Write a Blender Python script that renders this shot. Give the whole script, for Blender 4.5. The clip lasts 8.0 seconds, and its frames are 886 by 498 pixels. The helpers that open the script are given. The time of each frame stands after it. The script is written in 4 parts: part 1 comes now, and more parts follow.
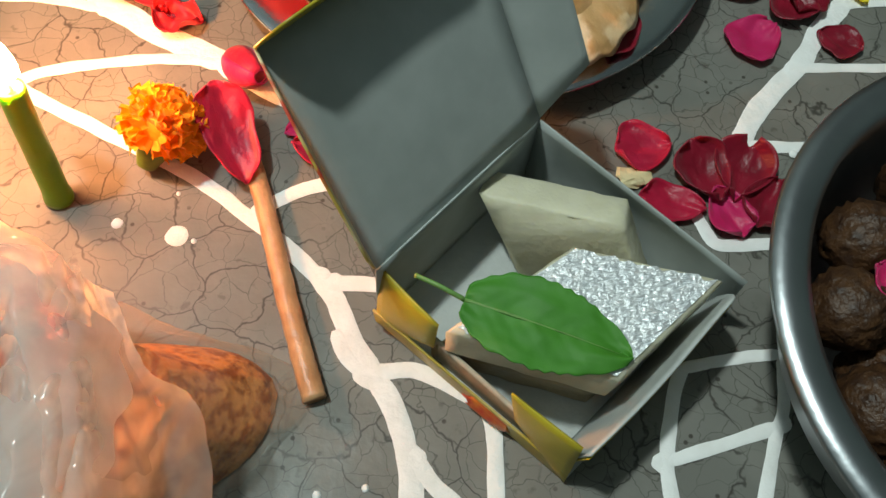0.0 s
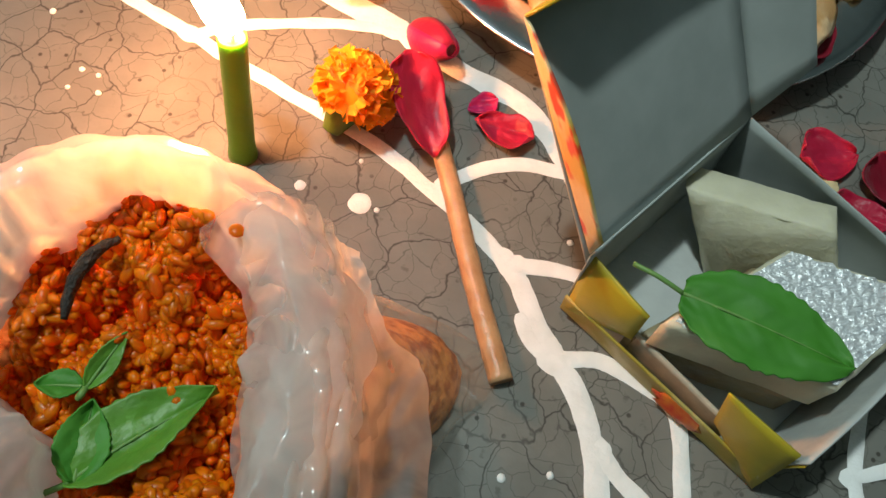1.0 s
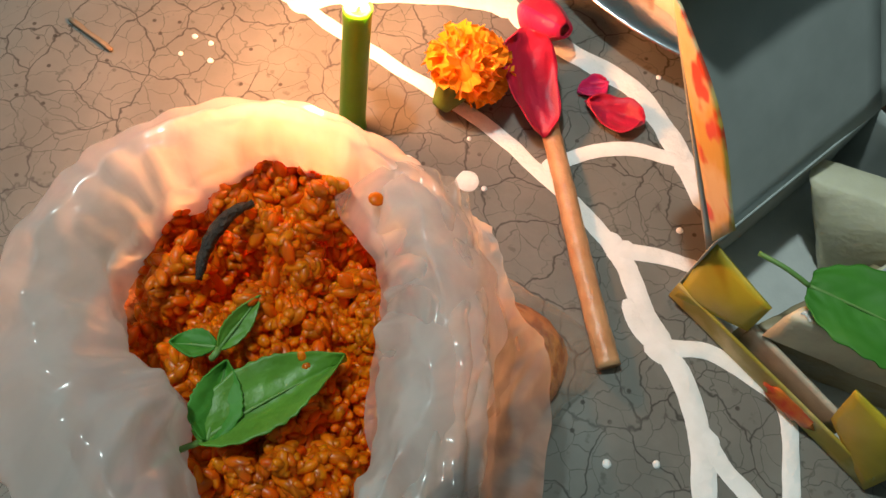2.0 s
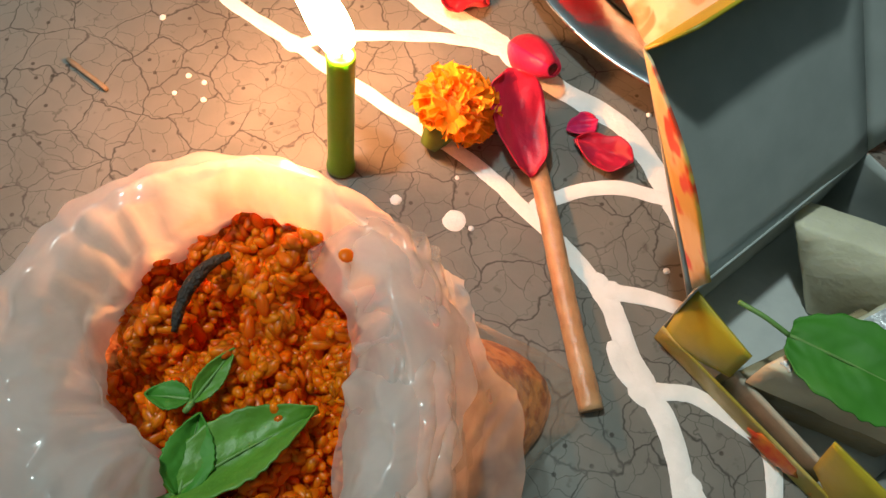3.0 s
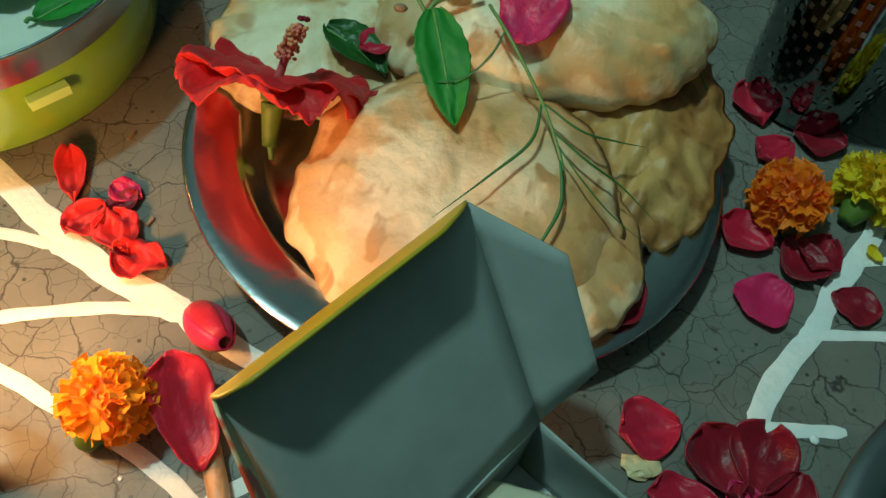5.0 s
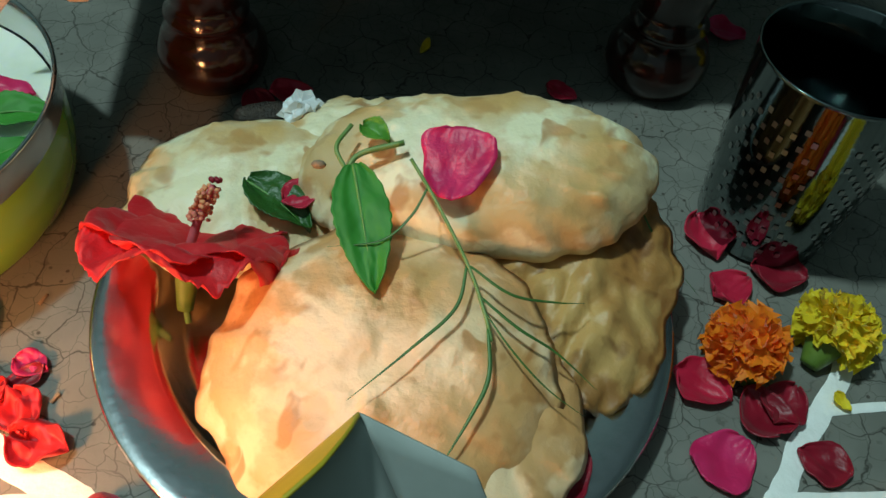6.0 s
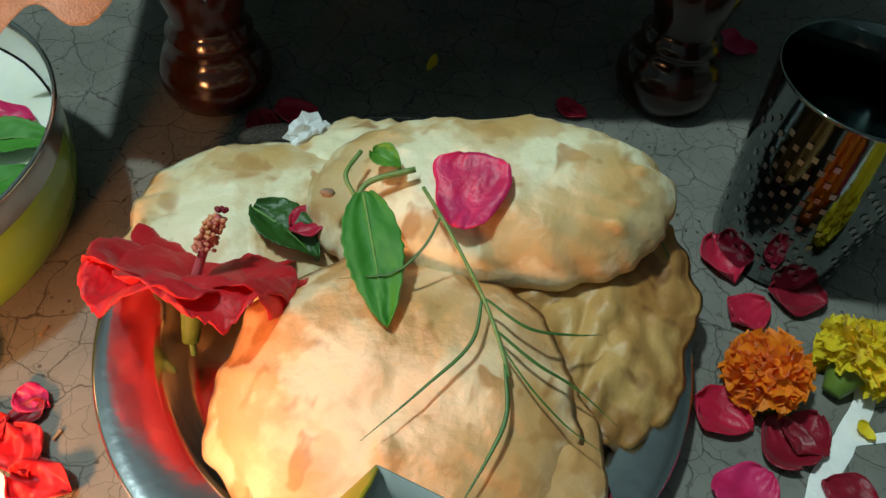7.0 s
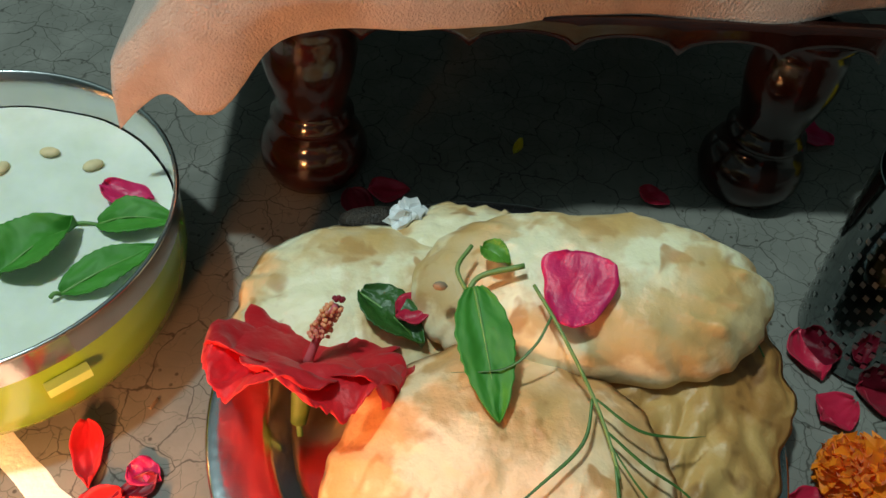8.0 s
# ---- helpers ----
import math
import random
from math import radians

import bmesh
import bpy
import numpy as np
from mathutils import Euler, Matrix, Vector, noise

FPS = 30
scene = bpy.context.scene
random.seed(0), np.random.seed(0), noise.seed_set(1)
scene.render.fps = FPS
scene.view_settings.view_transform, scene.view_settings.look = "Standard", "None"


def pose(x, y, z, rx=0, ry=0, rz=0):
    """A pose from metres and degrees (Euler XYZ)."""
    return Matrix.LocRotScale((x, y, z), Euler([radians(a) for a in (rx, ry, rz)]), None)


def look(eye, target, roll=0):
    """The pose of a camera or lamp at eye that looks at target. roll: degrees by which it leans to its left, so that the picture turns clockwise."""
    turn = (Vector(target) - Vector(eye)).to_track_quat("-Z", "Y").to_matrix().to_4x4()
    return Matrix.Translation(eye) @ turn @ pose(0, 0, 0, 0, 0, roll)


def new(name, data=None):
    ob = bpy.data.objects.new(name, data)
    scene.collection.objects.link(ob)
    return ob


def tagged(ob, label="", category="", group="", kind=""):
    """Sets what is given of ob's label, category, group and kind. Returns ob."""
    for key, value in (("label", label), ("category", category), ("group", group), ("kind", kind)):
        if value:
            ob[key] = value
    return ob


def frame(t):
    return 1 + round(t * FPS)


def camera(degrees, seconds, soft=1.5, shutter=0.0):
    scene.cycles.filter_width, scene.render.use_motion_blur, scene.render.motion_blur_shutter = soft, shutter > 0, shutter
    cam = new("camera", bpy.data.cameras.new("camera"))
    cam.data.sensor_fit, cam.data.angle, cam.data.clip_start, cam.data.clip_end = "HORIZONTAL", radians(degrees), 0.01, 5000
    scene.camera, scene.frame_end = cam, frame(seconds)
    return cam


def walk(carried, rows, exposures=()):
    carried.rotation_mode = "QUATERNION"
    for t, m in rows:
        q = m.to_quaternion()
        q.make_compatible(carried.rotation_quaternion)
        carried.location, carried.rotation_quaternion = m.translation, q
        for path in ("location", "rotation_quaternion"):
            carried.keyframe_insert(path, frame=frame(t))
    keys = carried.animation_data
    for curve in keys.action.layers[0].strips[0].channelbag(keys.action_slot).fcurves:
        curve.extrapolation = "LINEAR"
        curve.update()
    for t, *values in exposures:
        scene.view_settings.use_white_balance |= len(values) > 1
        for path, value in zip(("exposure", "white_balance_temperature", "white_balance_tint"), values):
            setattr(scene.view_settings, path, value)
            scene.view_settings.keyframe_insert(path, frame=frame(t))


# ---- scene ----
cam = camera(57.0, 8.0)
PATH = [
    (0, (0.0029, 0.0168, 0.2801), (0.082, 0.8678, -1.5281), 6.36),
    (0.5, (-0.0213, 0.0094, 0.2707), (0.0678, 0.8654, -1.5347), 8.88),
    (1, (-0.0603, 0.0108, 0.2694), (-0.0082, 0.8561, -1.5424), 9.95),
    (1.5, (-0.0765, 0.0044, 0.2632), (-0.1029, 0.8442, -1.5517), 7.24),
    (1.7, (-0.084, 0.0025, 0.2622), (-0.1211, 0.8332, -1.5567), 7.05),
    (2.8, (-0.0813, 0.0197, 0.2752), (-0.1538, 0.7757, -1.575), 4.22),
    (3, (-0.0729, 0.0186, 0.2717), (-0.1692, 0.8278, -1.5548), 3.38),
    (3.5, (-0.0633, 0.0276, 0.2738), (-0.1142, 0.9037, -1.5234), 5.51),
    (4, (-0.043, 0.0477, 0.2762), (-0.0495, 0.9837, -1.4912), 6.36),
    (4.5, (-0.023, 0.0663, 0.2794), (0.0449, 1.0666, -1.4511), 8.23),
    (5, (-0.003, 0.0871, 0.2787), (0.1281, 1.1782, -1.3923), 9.67),
    (5.2, (0.0097, 0.0977, 0.2825), (0.146, 1.2366, -1.3558), 9.11),
    (6.3, (0.0237, 0.1346, 0.2822), (0.1436, 1.3765, -1.2809), 6.50),
    (6.5, (0.0217, 0.1381, 0.2808), (0.1479, 1.3775, -1.2839), 6.67),
    (7, (0.0184, 0.1409, 0.2813), (0.1441, 1.3818, -1.2821), 6.60),
    (7.5, (0.0064, 0.1432, 0.2901), (0.1057, 1.4176, -1.248), 6.05),
    (8, (-0.0148, 0.149, 0.2993), (0.0505, 1.4663, -1.2042), 6.52),
]
walk(cam, [(t, look(eye, target, roll)) for t, eye, target, roll in PATH],
     exposures=[(0.0, 0.14, 6900, 21), (0.5, 0.02, 6800, 19), (1.0, -0.04, 6700, 20), (1.7, -0.14, 6700, 20), (2.8, -0.12, 6700, 19), (3.5, -0.14, 6700, 19), (4.5, -0.32, 6350, 8), (5.0, -0.52, 5850, -16), (5.2, -0.5, 5850, -16), (6.3, -0.02, 6250, 9), (8.0, 0.02, 6500, 13)])

# ---- light ----
world = bpy.data.worlds.new("room_air")
scene.world = world
world.use_nodes = True
world.node_tree.nodes["Background"].inputs[0].default_value = (0.62, 0.72, 0.74, 1)
world.node_tree.nodes["Background"].inputs[1].default_value = 0.008

lamp_data = bpy.data.lights.new("room_lamp", "POINT")
lamp_data.shadow_soft_size, lamp_data.energy = 0.06, 96.0
lamp_data.color = (0.77, 1.0, 0.95)
room_lamp = new("room_lamp", lamp_data)
room_lamp.matrix_basis = look((-0.62, 0.33, 1.95), (0.03, 0.22, 0.0))


# ---- materials ----
def material(name, colour, rough=0.5, metal=0.0, second=None, scale=60.0, detail=4.0, bump=0.0, bump_scale=None, spec=0.5,
             sheen=0.0, subsurface=0.0, low=0.35, high=0.65, coat=0.0, transmission=0.0):
    """A principled surface, its colour mottled between two tones, with a fine relief."""
    m = bpy.data.materials.new(name)
    m.use_nodes = True
    nt = m.node_tree
    b = nt.nodes["Principled BSDF"]
    b.inputs["Roughness"].default_value = rough
    b.inputs["Metallic"].default_value = metal
    b.inputs["Specular IOR Level"].default_value = spec
    b.inputs["Sheen Weight"].default_value = sheen
    b.inputs["Coat Weight"].default_value = coat
    b.inputs["Transmission Weight"].default_value = transmission
    if subsurface:
        b.inputs["Subsurface Weight"].default_value = subsurface
        b.inputs["Subsurface Radius"].default_value = (0.006, 0.006, 0.003)
        b.inputs["Subsurface Scale"].default_value = 1.0
    co = nt.nodes.new("ShaderNodeTexCoord")
    n = nt.nodes.new("ShaderNodeTexNoise")
    n.inputs["Scale"].default_value, n.inputs["Detail"].default_value = scale, detail
    nt.links.new(co.outputs["Object"], n.inputs["Vector"])
    ramp = nt.nodes.new("ShaderNodeValToRGB")
    ramp.color_ramp.elements[0].position, ramp.color_ramp.elements[1].position = low, high
    ramp.color_ramp.elements[0].color = (*colour, 1)
    ramp.color_ramp.elements[1].color = (*(second or [c * 0.8 for c in colour]), 1)
    nt.links.new(n.outputs["Fac"], ramp.inputs["Fac"])
    nt.links.new(ramp.outputs["Color"], b.inputs["Base Color"])
    if bump:
        n2 = nt.nodes.new("ShaderNodeTexNoise")
        n2.inputs["Scale"].default_value, n2.inputs["Detail"].default_value = bump_scale or scale * 4, 5.0
        nt.links.new(co.outputs["Object"], n2.inputs["Vector"])
        bp = nt.nodes.new("ShaderNodeBump")
        bp.inputs["Strength"].default_value, bp.inputs["Distance"].default_value = bump, 0.002
        nt.links.new(n2.outputs["Fac"], bp.inputs["Height"])
        nt.links.new(bp.outputs["Normal"], b.inputs["Normal"])
    return m


def principled(m):
    return m.node_tree.nodes["Principled BSDF"]


def base_colour(m):
    return principled(m).inputs["Base Color"].links[0].from_socket


def mixed(m, a, b, fac):
    """A colour mix of two sockets or colours by a factor socket."""
    nt = m.node_tree
    x = nt.nodes.new("ShaderNodeMix")
    x.data_type = "RGBA"
    nt.links.new(fac, x.inputs["Factor"])
    for s, slot in ((a, 6), (b, 7)):
        if isinstance(s, tuple):
            x.inputs[slot].default_value = (*s, 1)
        else:
            nt.links.new(s, x.inputs[slot])
    return x.outputs[2]


def ramped(m, socket, p0, p1, v0=0.0, v1=1.0):
    nt = m.node_tree
    r = nt.nodes.new("ShaderNodeMapRange")
    r.interpolation_type = "SMOOTHSTEP"
    nt.links.new(socket, r.inputs["Value"])
    for k, v in (("From Min", p0), ("From Max", p1), ("To Min", v0), ("To Max", v1)):
        r.inputs[k].default_value = v
    return r.outputs["Result"]


def noise_socket(m, scale, detail=3.0, coords="Object", distortion=0.0):
    nt = m.node_tree
    co = nt.nodes.new("ShaderNodeTexCoord")
    n = nt.nodes.new("ShaderNodeTexNoise")
    n.inputs["Scale"].default_value, n.inputs["Detail"].default_value, n.inputs["Distortion"].default_value = scale, detail, distortion
    nt.links.new(co.outputs[coords], n.inputs["Vector"])
    return n.outputs["Fac"]


def crazed_floor():
    """Old polished cement: grey-brown, stained, with two nets of hairline cracks."""
    m = material("crazed_cement", (0.15, 0.146, 0.128), 0.42, second=(0.182, 0.182, 0.163), scale=9, bump=0.1, bump_scale=260, spec=0.3)
    nt = m.node_tree
    co = nt.nodes.new("ShaderNodeTexCoord")
    warp = nt.nodes.new("ShaderNodeTexNoise")
    warp.inputs["Scale"].default_value, warp.inputs["Detail"].default_value = 45, 4
    nt.links.new(co.outputs["Object"], warp.inputs["Vector"])
    add = nt.nodes.new("ShaderNodeVectorMath")
    add.operation = "MULTIPLY_ADD"
    add.inputs[1].default_value = (0.022, 0.022, 0)
    nt.links.new(warp.outputs["Color"], add.inputs[0])
    nt.links.new(co.outputs["Object"], add.inputs[2])
    nets = []
    for scale, wide, strong in ((50, 0.03, 0.85), (112, 0.035, 0.55)):
        v = nt.nodes.new("ShaderNodeTexVoronoi")
        v.feature, v.voronoi_dimensions = "DISTANCE_TO_EDGE", "2D"
        v.inputs["Scale"].default_value = scale
        nt.links.new(add.outputs[0], v.inputs["Vector"])
        line = ramped(m, v.outputs["Distance"], 0.0, wide, strong, 0.0)
        patch = ramped(m, noise_socket(m, 22 if scale < 60 else 14), 0.3, 0.5)
        mul = nt.nodes.new("ShaderNodeMath")
        mul.operation = "MULTIPLY"
        nt.links.new(line, mul.inputs[0])
        nt.links.new(patch, mul.inputs[1])
        nets.append(mul.outputs[0])
    both = nt.nodes.new("ShaderNodeMath")
    both.operation = "MAXIMUM"
    nt.links.new(nets[0], both.inputs[0])
    nt.links.new(nets[1], both.inputs[1])
    grime = ramped(m, noise_socket(m, 160, 5), 0.62, 0.72, 0.0, 0.5)
    c = mixed(m, base_colour(m), (0.222, 0.216, 0.192), ramped(m, noise_socket(m, 38, 6), 0.4, 0.72, 0, 0.75))
    c = mixed(m, c, (0.07, 0.062, 0.05), grime)
    dirt = nt.nodes.new("ShaderNodeTexVoronoi")
    dirt.voronoi_dimensions = "2D"
    dirt.inputs["Scale"].default_value = 70
    nt.links.new(co.outputs["Object"], dirt.inputs["Vector"])
    fleck = nt.nodes.new("ShaderNodeMath")
    fleck.operation = "MULTIPLY"
    nt.links.new(ramped(m, dirt.outputs["Distance"], 0.035, 0.075, 0.85, 0.0), fleck.inputs[0])
    nt.links.new(ramped(m, noise_socket(m, 33, 2), 0.48, 0.56), fleck.inputs[1])
    c = mixed(m, c, (0.04, 0.032, 0.025), fleck.outputs[0])
    c = mixed(m, c, (0.03, 0.027, 0.022), both.outputs[0])
    nt.links.new(c, principled(m).inputs["Base Color"])
    nt.links.new(ramped(m, noise_socket(m, 30, 5), 0.3, 0.7, 0.32, 0.56), principled(m).inputs["Roughness"])
    return m


def fried_dough(name, pale, gold, brown, amount, edge=0.9):
    """Puffed fried bread: cream with golden blotches and brown freckles."""
    gold_deep = tuple(0.5 * (p + q) for p, q in zip(gold, brown))
    m = material(name, pale, 0.46, second=gold, scale=34, detail=3, low=amount, high=amount + 0.2, bump=0.6, bump_scale=130, subsurface=0.12)
    nt = m.node_tree
    c = mixed(m, base_colour(m), brown, ramped(m, noise_socket(m, 62, 2, distortion=0.6), 0.57, 0.69, 0, 0.8))
    v = nt.nodes.new("ShaderNodeTexVoronoi")
    v.inputs["Scale"].default_value = 95
    co = nt.nodes.new("ShaderNodeTexCoord")
    nt.links.new(co.outputs["Object"], v.inputs["Vector"])
    spots = nt.nodes.new("ShaderNodeMath")
    spots.operation = "MULTIPLY"
    nt.links.new(ramped(m, v.outputs["Distance"], 0.08, 0.22, 0.75, 0.0), spots.inputs[0])
    nt.links.new(ramped(m, noise_socket(m, 40), 0.5, 0.62), spots.inputs[1])
    c = mixed(m, c, brown, spots.outputs[0])
    sep = nt.nodes.new("ShaderNodeSeparateXYZ")
    nt.links.new(co.outputs["Generated"], sep.inputs[0])
    under = ramped(m, sep.outputs["Z"], 0.3, 0.5, 0.85, 0.0)
    c = mixed(m, c, gold, under)
    mid = nt.nodes.new("ShaderNodeVectorMath")
    mid.operation = "DISTANCE"
    mid.inputs[1].default_value = (0.5, 0.5, 0.6)
    nt.links.new(co.outputs["Generated"], mid.inputs[0])
    rim = nt.nodes.new("ShaderNodeMath")
    rim.operation = "MULTIPLY"
    nt.links.new(ramped(m, mid.outputs["Value"], 0.29, 0.47, 0.0, edge), rim.inputs[0])
    nt.links.new(ramped(m, noise_socket(m, 45, 4), 0.43, 0.54), rim.inputs[1])
    c = mixed(m, c, gold_deep, rim.outputs[0])
    nt.links.new(c, principled(m).inputs["Base Color"])
    return m


def petal_material(name, deep, light, rough=0.38):
    m = material(name, deep, rough, second=light, scale=70, detail=2, bump=0.25, bump_scale=420, subsurface=0.0, sheen=0.15)
    nt = m.node_tree
    tr = nt.nodes.new("ShaderNodeBsdfTranslucent")
    nt.links.new(base_colour(m), tr.inputs["Color"])
    mix = nt.nodes.new("ShaderNodeMixShader")
    mix.inputs[0].default_value = 0.32
    nt.links.new(principled(m).outputs[0], mix.inputs[1])
    nt.links.new(tr.outputs[0], mix.inputs[2])
    nt.links.new(mix.outputs[0], nt.nodes["Material Output"].inputs["Surface"])
    return m


def film_material(name, least, most):
    """Thin milky polythene: part clear, part scattering, with a crisp gloss."""
    m = material(name, (0.88, 0.88, 0.87), 0.16, second=(0.8, 0.82, 0.83), scale=40, bump=0.3, bump_scale=90, spec=0.8)
    nt = m.node_tree
    ridge = nt.nodes.new("ShaderNodeTexNoise")
    ridge.noise_type = "RIDGED_MULTIFRACTAL"
    ridge.inputs["Scale"].default_value, ridge.inputs["Detail"].default_value = 42, 2
    place = nt.nodes.new("ShaderNodeTexCoord")
    nt.links.new(place.outputs["Object"], ridge.inputs["Vector"])
    wrinkle = nt.nodes.new("ShaderNodeBump")
    wrinkle.inputs["Strength"].default_value, wrinkle.inputs["Distance"].default_value = 0.85, 0.0026
    nt.links.new(ridge.outputs["Fac"], wrinkle.inputs["Height"])
    nt.links.new(wrinkle.outputs["Normal"], principled(m).inputs["Normal"])
    tr = nt.nodes.new("ShaderNodeBsdfTranslucent")
    tr.inputs["Color"].default_value = (0.96, 0.94, 0.9, 1)
    clear = nt.nodes.new("ShaderNodeBsdfTransparent")
    clear.inputs["Color"].default_value = (0.96, 0.95, 0.93, 1)
    a, b = nt.nodes.new("ShaderNodeMixShader"), nt.nodes.new("ShaderNodeMixShader")
    a.inputs[0].default_value = 0.66
    nt.links.new(principled(m).outputs[0], a.inputs[1])
    nt.links.new(tr.outputs[0], a.inputs[2])
    nt.links.new(ramped(m, noise_socket(m, 30, 4, distortion=1.0), 0.35, 0.65, least, most), b.inputs[0])
    nt.links.new(a.outputs[0], b.inputs[1])
    nt.links.new(clear.outputs[0], b.inputs[2])
    nt.links.new(b.outputs[0], nt.nodes["Material Output"].inputs["Surface"])
    return m


def glow(name, colour, strength):
    m = bpy.data.materials.new(name)
    m.use_nodes = True
    b = principled(m)
    b.inputs["Base Color"].default_value = (0, 0, 0, 1)
    b.inputs["Emission Color"].default_value = (*colour, 1)
    b.inputs["Emission Strength"].default_value = strength
    return m


def foil_material():
    m = material("silver_leaf", (0.95, 0.96, 0.97), 0.34, 0.5, second=(0.8, 0.83, 0.86), scale=300, bump=0.8, bump_scale=420)
    return m


FLOOR = crazed_floor()
WALL = material("distempered_wall", (0.12, 0.15, 0.14), 0.85, second=(0.1, 0.125, 0.12), scale=3, bump=0.1)
CEILING = material("limewash", (0.2, 0.23, 0.24), 0.85, second=(0.17, 0.2, 0.21), scale=3, bump=0.1)
CHALK = material("rice_paste", (0.92, 0.92, 0.91), 0.75, second=(0.84, 0.84, 0.82), scale=90, bump=0.4, bump_scale=300)
PURI_A = fried_dough("puri_gold", (0.95, 0.67, 0.41), (0.8, 0.46, 0.19), (0.5, 0.2, 0.05), 0.47)
PURI_B = fried_dough("puri_pale", (0.88, 0.79, 0.54), (0.74, 0.5, 0.2), (0.46, 0.22, 0.07), 0.48, 0.75)
PURI_C = fried_dough("puri_brown", (0.6, 0.35, 0.12), (0.42, 0.19, 0.05), (0.2, 0.075, 0.02), 0.42)
STEEL = material("steel", (0.62, 0.63, 0.63), 0.2, 1.0, second=(0.55, 0.56, 0.57), scale=30, bump=0.06, bump_scale=200)
PLATE = material("brushed_plate_steel", (0.7, 0.73, 0.76), 0.2, 1.0, second=(0.58, 0.6, 0.62), scale=30, bump=0.08, bump_scale=180)
MIRROR_STEEL = material("mirror_steel", (0.2, 0.23, 0.23), 0.07, 1.0, second=(0.17, 0.2, 0.2), scale=30, bump=0.03, bump_scale=200)
STEEL_DULL = material("worn_steel", (0.5, 0.52, 0.54), 0.33, 1.0, second=(0.4, 0.42, 0.44), scale=24, bump=0.1, bump_scale=150)
STEEL_DARK = material("etched_steel", (0.42, 0.43, 0.43), 0.28, 1.0, scale=80)
LIME = material("lime_enamel", (0.22, 0.42, 0.035), 0.25, second=(0.19, 0.36, 0.03), scale=12, coat=0.5)
LIME_PALE = material("pale_green_plastic", (0.45, 0.7, 0.22), 0.35, scale=30)
MILK = material("milk_pudding", (0.8, 0.83, 0.74), 0.28, second=(0.72, 0.76, 0.64), scale=55, bump=0.3, bump_scale=120, subsurface=0.3)
WOOD_DARK = material("varnished_rosewood", (0.03, 0.007, 0.004), 0.14, second=(0.015, 0.005, 0.004), scale=70, coat=0.3, bump=0.1)
CLOTH = material("tan_towelling", (0.62, 0.46, 0.38), 0.9, second=(0.54, 0.39, 0.32), scale=120, bump=0.8, bump_scale=900, sheen=0.4)
BOARD = material("grey_board", (0.4, 0.435, 0.42), 0.75, second=(0.35, 0.385, 0.37), scale=70, bump=0.03, bump_scale=900)
BOARD_PALE = material("pale_board", (0.5, 0.52, 0.5), 0.75, second=(0.43, 0.45, 0.44), scale=80, bump=0.15)
BOARD_CUT = material("cut_board_edge", (0.55, 0.47, 0.36), 0.85, scale=200)
YELLOW = material("printed_yellow", (0.5, 0.4, 0.025), 0.4, second=(0.4, 0.31, 0.02), scale=60, bump=0.05)
PRINT = material("printed_flowers", (0.62, 0.42, 0.08), 0.4, second=(0.72, 0.6, 0.35), scale=45, low=0.45, high=0.6)
nt_ = PRINT.node_tree
nt_.links.new(mixed(PRINT, base_colour(PRINT), (0.6, 0.06, 0.02), ramped(PRINT, noise_socket(PRINT, 60, 2), 0.53, 0.6)), principled(PRINT).inputs["Base Color"])
PRINT_OLIVE = material("printed_olive", (0.34, 0.27, 0.03), 0.42, second=(0.5, 0.42, 0.16), scale=70, low=0.45, high=0.6)
PRINT_RED = material("printed_red", (0.55, 0.05, 0.02), 0.4, second=(0.65, 0.2, 0.02), scale=200)
BARFI = material("milk_fudge", (0.68, 0.64, 0.48), 0.55, second=(0.6, 0.56, 0.41), scale=80, bump=0.3, bump_scale=300, subsurface=0.2)
BARFI_OLD = material("caramel_fudge", (0.36, 0.29, 0.17), 0.4, second=(0.28, 0.22, 0.13), scale=60, bump=0.6, bump_scale=200)
FOIL = foil_material()
LEAF = material("basil_leaf", (0.035, 0.2, 0.014), 0.62, second=(0.048, 0.245, 0.02), scale=90, bump=0.12, bump_scale=200)
LEAF_LIGHT = material("young_leaf", (0.11, 0.3, 0.03), 0.45, second=(0.075, 0.22, 0.02), scale=110, bump=0.25, bump_scale=260)
LEAF_DARK = material("dark_leaf", (0.02, 0.08, 0.012), 0.4, second=(0.03, 0.11, 0.016), scale=90, bump=0.6, bump_scale=230)
VEIN = material("leaf_vein", (0.16, 0.33, 0.08), 0.5, scale=200)
GRASS = material("grass_blade", (0.045, 0.13, 0.03), 0.45, second=(0.07, 0.18, 0.035), scale=120)
GRASS_STEM = material("grass_stem", (0.2, 0.3, 0.1), 0.5, second=(0.12, 0.24, 0.05), scale=150)
ROSE = petal_material("rose_red", (0.58, 0.01, 0.05), (0.7, 0.02, 0.075))
ROSE_DARK = petal_material("rose_dark", (0.27, 0.005, 0.022), (0.38, 0.01, 0.034))
ROSE_PINK = petal_material("rose_pink", (0.74, 0.015, 0.13), (0.82, 0.035, 0.19))
HIBISCUS = petal_material("hibiscus_red", (0.72, 0.01, 0.022), (0.8, 0.024, 0.034), 0.5)
MARIGOLD = petal_material("marigold_orange", (0.95, 0.33, 0.0), (1.0, 0.46, 0.01), 0.6)
MARIGOLD_DEEP = petal_material("marigold_deep", (0.95, 0.22, 0.0), (1.0, 0.32, 0.005), 0.6)
MARIGOLD_YELLOW = petal_material("marigold_yellow", (0.88, 0.66, 0.01), (0.95, 0.8, 0.03), 0.6)
